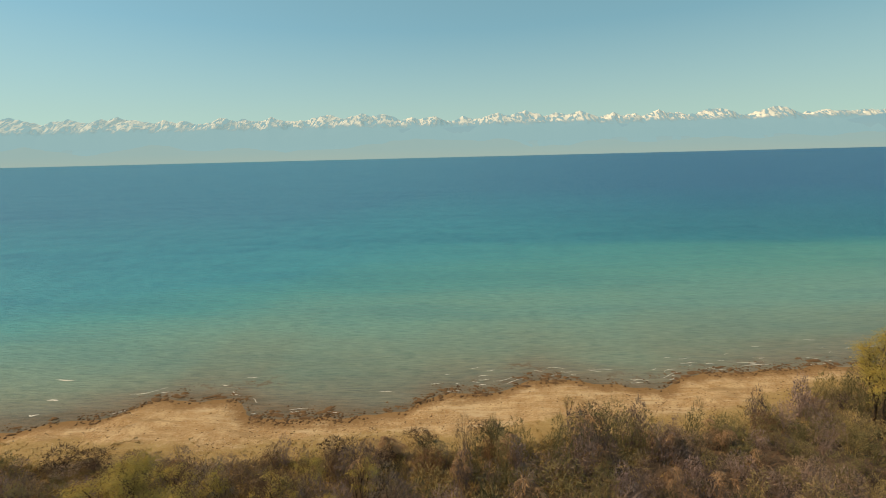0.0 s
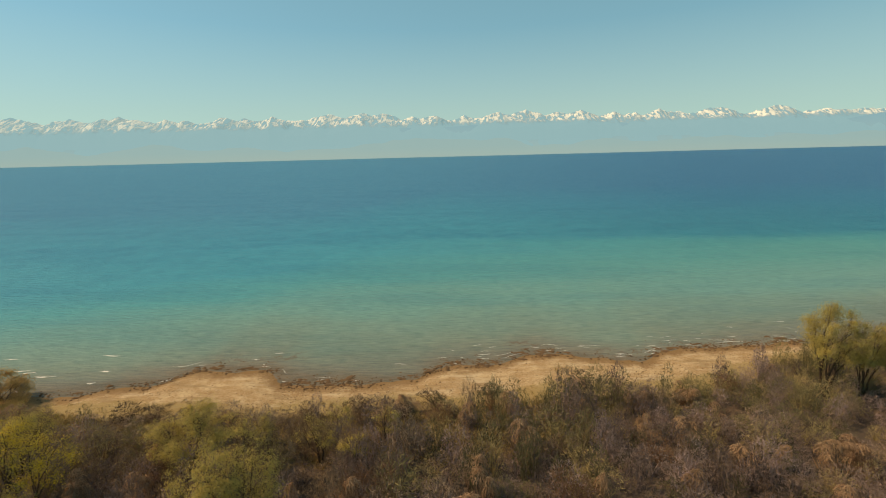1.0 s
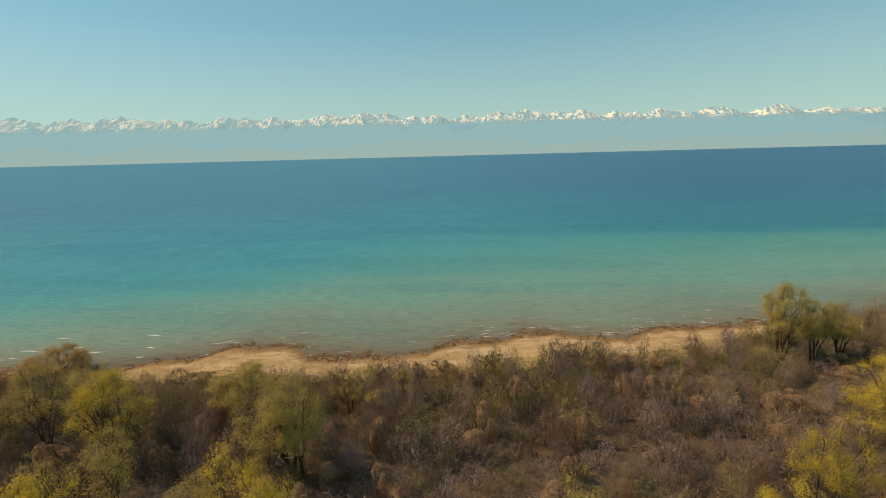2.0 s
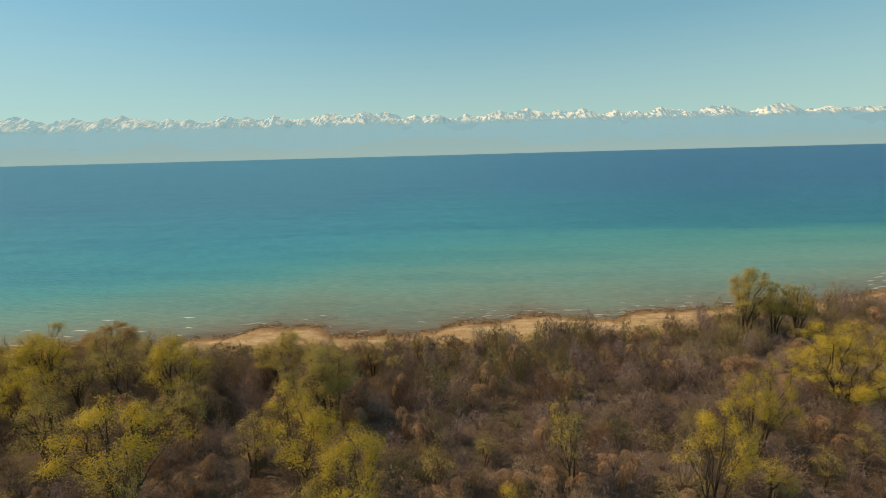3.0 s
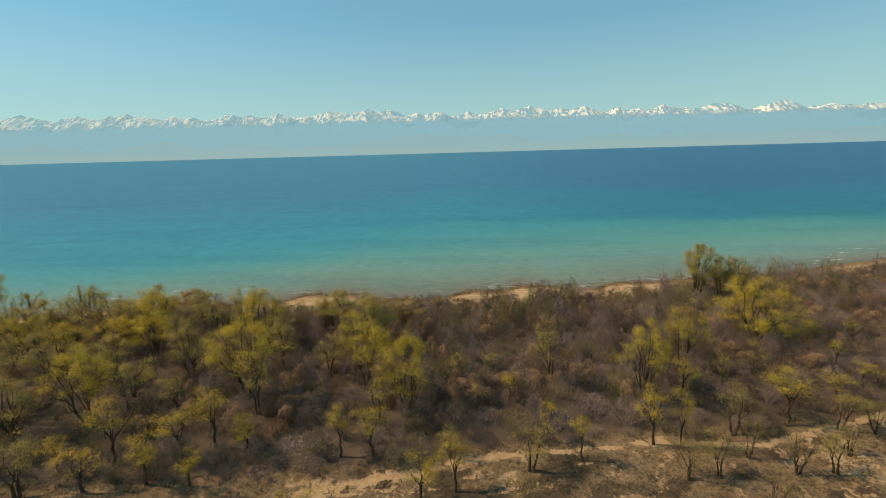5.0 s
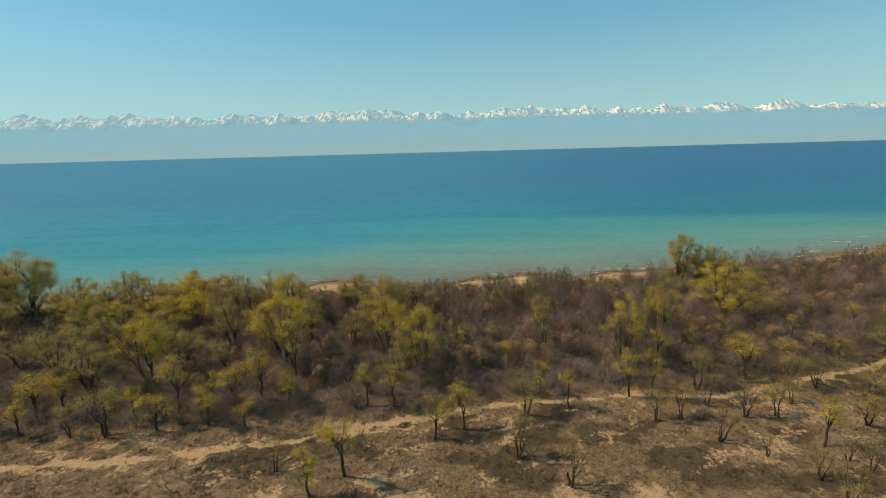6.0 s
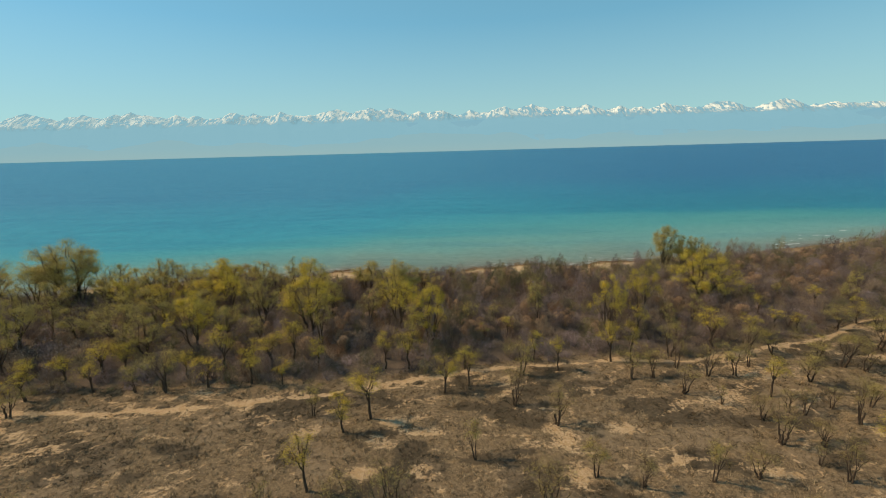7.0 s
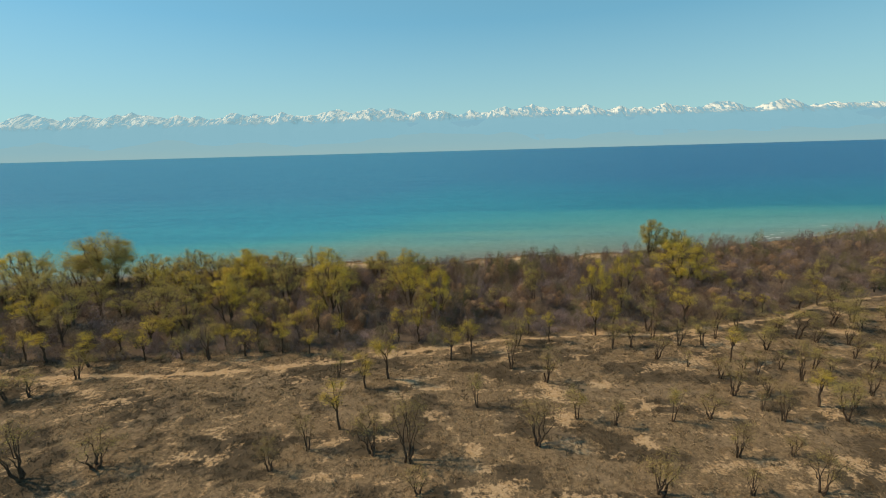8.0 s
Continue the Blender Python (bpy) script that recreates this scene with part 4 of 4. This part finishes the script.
inside = (ty > BACK(tx) - 0.6 + 0.45 * np.maximum(ragged, -0.8)) & (ty < FRONT(tx) - 0.6 + np.minimum(ragged, 0.8)) & (ty - TRACK(tx) > 1.3)
meadow = smooth(9, 2, FRONT(tx) - ty) * smooth(14, -4, tx)
inside &= rn.uniform(0, 1, len(tx)) < 0.95 - 0.50 * meadow
tx, ty = tx[inside], ty[inside]
rim = smooth(-1, 6 - 3 * smooth(-12, 4, tx), FRONT(tx) - ty) * smooth(-3.5, 2.0, ty - BACK(tx))
lot = fractal(tx * 0.09, ty * 0.09, 82)


def canopy_at(x, y):
    """Height of the thicket."""
    back_row = smooth(5, 9, FRONT(x) - y) * smooth(26, 16, FRONT(x) - y) * smooth(30, 8, x) * smooth(-75, -45, x)
    return 1.35 + 2.2 * fractal(x * 0.14, y * 0.14, 83, 3) + 1.2 * back_row


canopy = canopy_at(tx, ty)
grow_r = (0.95 + 1.35 * rn.uniform(0, 1, len(tx)) ** 2.2) * (0.72 + 0.28 * rim) * (0.62 + 0.15 * canopy)
brow = (0.30 * smooth(-50, -30, tx) + 0.42 * smooth(-14, 2, tx)) * smooth(9, 2, FRONT(tx) - ty)
grow_h = canopy * (0.50 + 0.95 * rn.uniform(0, 1, len(tx)) ** 1.7) * (0.45 + 0.55 * rim + brow)
kind_v = lot * 0.5 + rn.uniform(0, 1, len(tx)) * 0.5 + smooth(5, -5, ty - BACK(tx) - 4) * 0.12 + smooth(16, 4, FRONT(tx) - ty) * smooth(-12, 4, tx) * 0.16
for nm, lab, sel, mat in (("brown_thicket", "dense brown leafless thicket of twiggy shrubs", kind_v < 0.43, M_SHRUB),
                          ("grey_thicket", "grey leafless thicket of twiggy shrubs", (kind_v >= 0.43) & (kind_v < 0.67), M_SHRUB_GREY),
                          ("olive_thicket", "olive budding thicket of twiggy shrubs", kind_v >= 0.67, M_SHRUB_GREEN)):
    near_by = sel & (tx > -66) & (tx < 84)
    away = sel & ~near_by
    for shapes, some in ((SHRUBS, near_by & (grow_r < 1.3)), (SHRUBS_LARGE, near_by & (grow_r >= 1.3))):
        tagged(new(nm, scatter(nm, shapes, tx[some], ty[some], grow_r[some], grow_h[some], mat, rn)), lab, "shrubs", kind="stuff")
    tagged(new(nm, scatter(nm, SHRUBS_AWAY, tx[away], ty[away], grow_r[away], grow_h[away], mat, rn)), lab, "shrubs", kind="stuff")

# single shrubs that stand out: dry vine caps and rusty bushes
for nm, lab, mat, count, seed in (("dry_vine_shrub", "shrub capped with tan dry hanging vines", M_CREST, 170, 200), ("rusty_shrub", "rusty brown leafless bush in the thicket", M_RUST, 40, 220)):
    shapes = []
    for i in range(4):
        v, f = mop_template(seed + i, 750, 0.022) if nm == "dry_vine_shrub" else shrub_template(seed + i, 900, 0.0155, 0.20, 6)
        shapes.append(mesh_from("twigs", v, f, mat))
    pick = random.Random(seed)
    made = 0
    while made < count:
        x = pick.uniform(-70, 95)
        y = pick.uniform(float(BACK(x)) + 5, float(FRONT(x)) - 1.5)
        if fractal(np.array([x * 0.06]), np.array([y * 0.06]), 91)[0] < 0.42:
            continue
        ob = new(nm, pick.choice(shapes))
        r, h = pick.uniform(0.9, 1.7), float(canopy_at(np.array([x]), np.array([y]))[0]) * pick.uniform(0.85, 1.15)
        ob.matrix_basis = pose(x, y, float(height(x, y)) - 0.05, pick.uniform(-8, 8), pick.uniform(-8, 8), pick.uniform(0, 360)) @ Matrix.Diagonal((r, r * pick.uniform(0.7, 1.2), h, 1))
        tagged(ob, lab, "shrub", "standout shrubs in the thicket")
        made += 1


# dark dead bushes where the thicket meets the beach
heap_shapes = [mesh_from("twigs", *shrub_template(240 + i, 800, 0.014, 0.30, 5), M_BARK) for i in range(3)]
pick = random.Random(43)
for x, y, r, h in ((-40.0, 31.8, 1.7, 1.5), (-37.2, 32.3, 1.5, 1.2), (-33.8, 33.2, 0.9, 0.7), (-14.8, 35.2, 1.3, 1.3), (-9.1, 32.2, 1.1, 1.5), (-6.3, 36.8, 1.5, 1.2), (0.5, 38.8, 1.5, 1.0), (11.9, 41.4, 1.6, 1.1), (-20.5, 34.0, 0.9, 0.6)):
    ob = new("dead_bush", pick.choice(heap_shapes))
    ob.matrix_basis = pose(x, y, float(height(x, y)) - 0.05, 0, 0, pick.uniform(0, 360)) @ Matrix.Diagonal((r * 1.5, r * pick.uniform(1.0, 1.4), h * 1.4, 1))
    tagged(ob, "dark dead bush at the top of the beach", "shrub", "dead bushes above the beach")


def tuft_template(seed, n, width, flare):
    r = np.random.RandomState(seed)
    base = r.normal(0, 0.35, (n, 3)) * (1, 1, 0)
    tip = base + r.normal(0, flare, (n, 3)) * (1, 1, 0) + np.stack([np.zeros(n), np.zeros(n), r.uniform(0.5, 1.1, n)], 1)
    return blades(r, base, tip, width)


TUFTS = [tuft_template(300 + i, 9, 0.07, 0.45) for i in range(5)]
# straw on the open ground and along the upper beach
ux, uy = strew(rn, 52000, -85, 100, -46, 16)
keep = (uy < BACK(ux) + 1.0) & (track_mask(ux, uy) < 0.2) & ((sand_mask(ux, uy) < 0.35) | (rn.uniform(0, 1, len(ux)) < 0.22))
ux, uy = ux[keep], uy[keep]
dark = (tract_mask(ux, uy) > 0.45) | (rn.uniform(0, 1, len(ux)) < 0.30)
tagged(new("dry_grass", scatter("dry_grass", TUFTS, ux[~dark], uy[~dark], rn.uniform(0.25, 0.5, (~dark).sum()), rn.uniform(0.14, 0.36, (~dark).sum()), M_STRAW, rn, 0.02)), "short straw-coloured dry grass on open ground", "grass", kind="stuff")
tagged(new("low_scrub", scatter("low_scrub", TUFTS, ux[dark], uy[dark], rn.uniform(0.35, 0.7, dark.sum()), rn.uniform(0.14, 0.36, dark.sum()), M_SCRUB, rn, 0.02)), "low dark brown scrub in patches on open ground", "scrub", kind="stuff")
bx, by = strew(rn, 26000, -75, 40, 22, 50)
off = FRONT(bx) - by
keep = (off > 1.2 + (fractal(bx * 0.4, by * 0.4, 99) - 0.5) * 4) & (off < 11) & (rn.uniform(0, 1, len(bx)) < smooth(20, 0, bx) * 0.9)
bx, by = bx[keep], by[keep]
tagged(new("tall_dry_grass", scatter("tall_dry_grass", TUFTS, bx, by, rn.uniform(0.35, 0.7, len(bx)), rn.uniform(0.25, 0.6, len(bx)), M_HAY, rn, 0.02)), "tall brown dry grass between beach and thicket", "grass", kind="stuff")
bx, by = strew(rn, 32000, -110, 130, 15, 80)
off = FRONT(bx) - by
keep = (off > -4.0) & (off < 5) & (inland(bx, by) > 3.0) & (rn.uniform(0, 1, len(bx)) < 0.9 * smooth(-4.0, 1.0, off + (fractal(bx * 0.3, by * 0.3, 98) - 0.5) * 5))
bx, by = bx[keep], by[keep]
tagged(new("beach_grass", scatter("beach_grass", TUFTS, bx, by, rn.uniform(0.3, 0.6, len(bx)), rn.uniform(0.12, 0.40, len(bx)), M_HAY, rn, 0.02)), "dry yellow grass at the top of the beach", "grass", kind="stuff")


def stone_template(seed):
    r = np.random.RandomState(seed)
    v, f = core(r, 1.0, 0.8, 0.28)
    return v, f


STONES = [stone_template(400 + i) for i in range(5)]
PEBBLES = [core(np.random.RandomState(420 + i), 1.0, 0.8, 0.3, 6, 2) for i in range(5)]
px, py = strew(rn, 90000, -78, 80, 24, 78)
near = inland(px, py)
keep = (near > -2.6) & (near < 9.5) & (rn.uniform(0, 1, len(px)) < np.where(near < 1.0, 0.55, 0.34) * (0.25 + 1.5 * smooth(0.42, 0.62, fractal(px * 0.16, py * 0.16, 97))))
px, py, near = px[keep], py[keep], near[keep]
pr = rn.uniform(0.04, 0.15, len(px)) * np.where(near < 1.2, 1.35, 0.7)
wash = near < 1.4
tagged(new("beach_gravel", scatter("beach_gravel", PEBBLES, px[~wash], py[~wash], pr[~wash], pr[~wash] * 0.75, M_PEBBLE, rn, 0.0)), "mixed brown and tan pebbles strewn over the beach", "pebbles", kind="stuff")
tagged(new("shore_pebbles", scatter("shore_pebbles", PEBBLES, px[wash], py[wash], pr[wash], pr[wash] * 0.75, M_STONE, rn, 0.0)), "wet brown cobbles along the waterline", "pebbles", kind="stuff")
# rocks of the shoals, that just break the surface
qx, qy = strew(rn, 26000, -60, 60, 36, 66)
deep = -inland(qx, qy)
keep = (deep > 0.4) & (deep < 7.5) & (rn.uniform(0, 1, len(qx)) < 0.22 * shoal_mask(qx, qy))
qx, qy = qx[keep], qy[keep]
qr = rn.uniform(0.10, 0.26, len(qx))
tagged(new("shoal_rocks", scatter("shoal_rocks", PEBBLES, qx, qy, qr, rn.uniform(0.03, 0.12, len(qx)) - height(qx, qy), M_STONE, rn, 0.0)), "small dark rocks breaking the shallow water", "rocks", kind="stuff")
stone_meshes = [mesh_from("stone", *s, M_STONE) for s in STONES]
pick = random.Random(31)
for i in range(260):
    x = pick.choice((-51, -41.5, -39, -36, -33, -30.5, -26, -25, -21, -18, -10, -7, -4, -1, 1.5, 4.2, 6, 8.5, 11, 24.5, 26, 29, 33, 44, 47, 50)) + pick.gauss(0, 0.9) if i < 225 else pick.uniform(-105, 125)
    y = float(SHORE(x) + shore_noise(np.array([x]))[0]) + pick.gauss(0.7, 0.75)
    r = pick.uniform(0.14, 0.40)
    ob = new("shore_stone", pick.choice(stone_meshes))
    ob.matrix_basis = pose(x, y, max(float(height(x, y)), -0.12) - 0.03, 0, 0, pick.uniform(-35, 35)) @ Matrix.Diagonal((r * pick.uniform(1, 2.8), r * pick.uniform(0.7, 1.2), r * pick.uniform(0.35, 0.75), 1))
    tagged(ob, "dark brown wet stone at the waterline", "stone", "stones along the waterline")

# foam where the small waves break
V, F = [], []
pick = random.Random(17)
for i in range(104):
    x = pick.choice((-38, -22, -4, 8, 24, 34, 48)) + pick.gauss(0, 5)
    out_by = 0.5 + abs(pick.gauss(0, 3.2))
    long = pick.uniform(0.5, 2.0) * (2.2 if pick.random() < 0.2 else 1)
    if i >= 66:
        x = pick.choice((-90, -78, -66, -56, 84, 92, 104, 112)) + pick.gauss(0, 5)
        out_by = 1 + abs(pick.gauss(0, 5))
        long = pick.uniform(1.0, 4.0)
    n = 9
    k = len(V)
    y0 = float(SHORE(x)) + out_by
    for j in range(n):
        f = j / (n - 1)
        w = (0.055 if i < 66 else 0.14) * math.sin(math.pi * f) * pick.uniform(0.3, 1.2) + 0.01
        xx = x + (f - 0.5) * long
        yy = y0 + math.sin(f * 5 + i) * 0.12 + (float(SHORE(xx)) - float(SHORE(x))) * 0.6
        V += [(xx, yy - w, 0.03), (xx, yy + w, 0.03), (xx, yy, 0.03 + w * 0.6)]
    for j in range(n - 1):
        a, b = k + j * 3, k + j * 3 + 3
        F += [(a, b, b + 2), (a, b + 2, a + 2), (a + 2, b + 2, b + 1), (a + 2, b + 1, a + 1)]
tagged(new("wave_foam", mesh_from("wave_foam", np.array(V), np.array(F), M_FOAM)), "thin white foam crests of small breaking waves", "foam", kind="stuff")
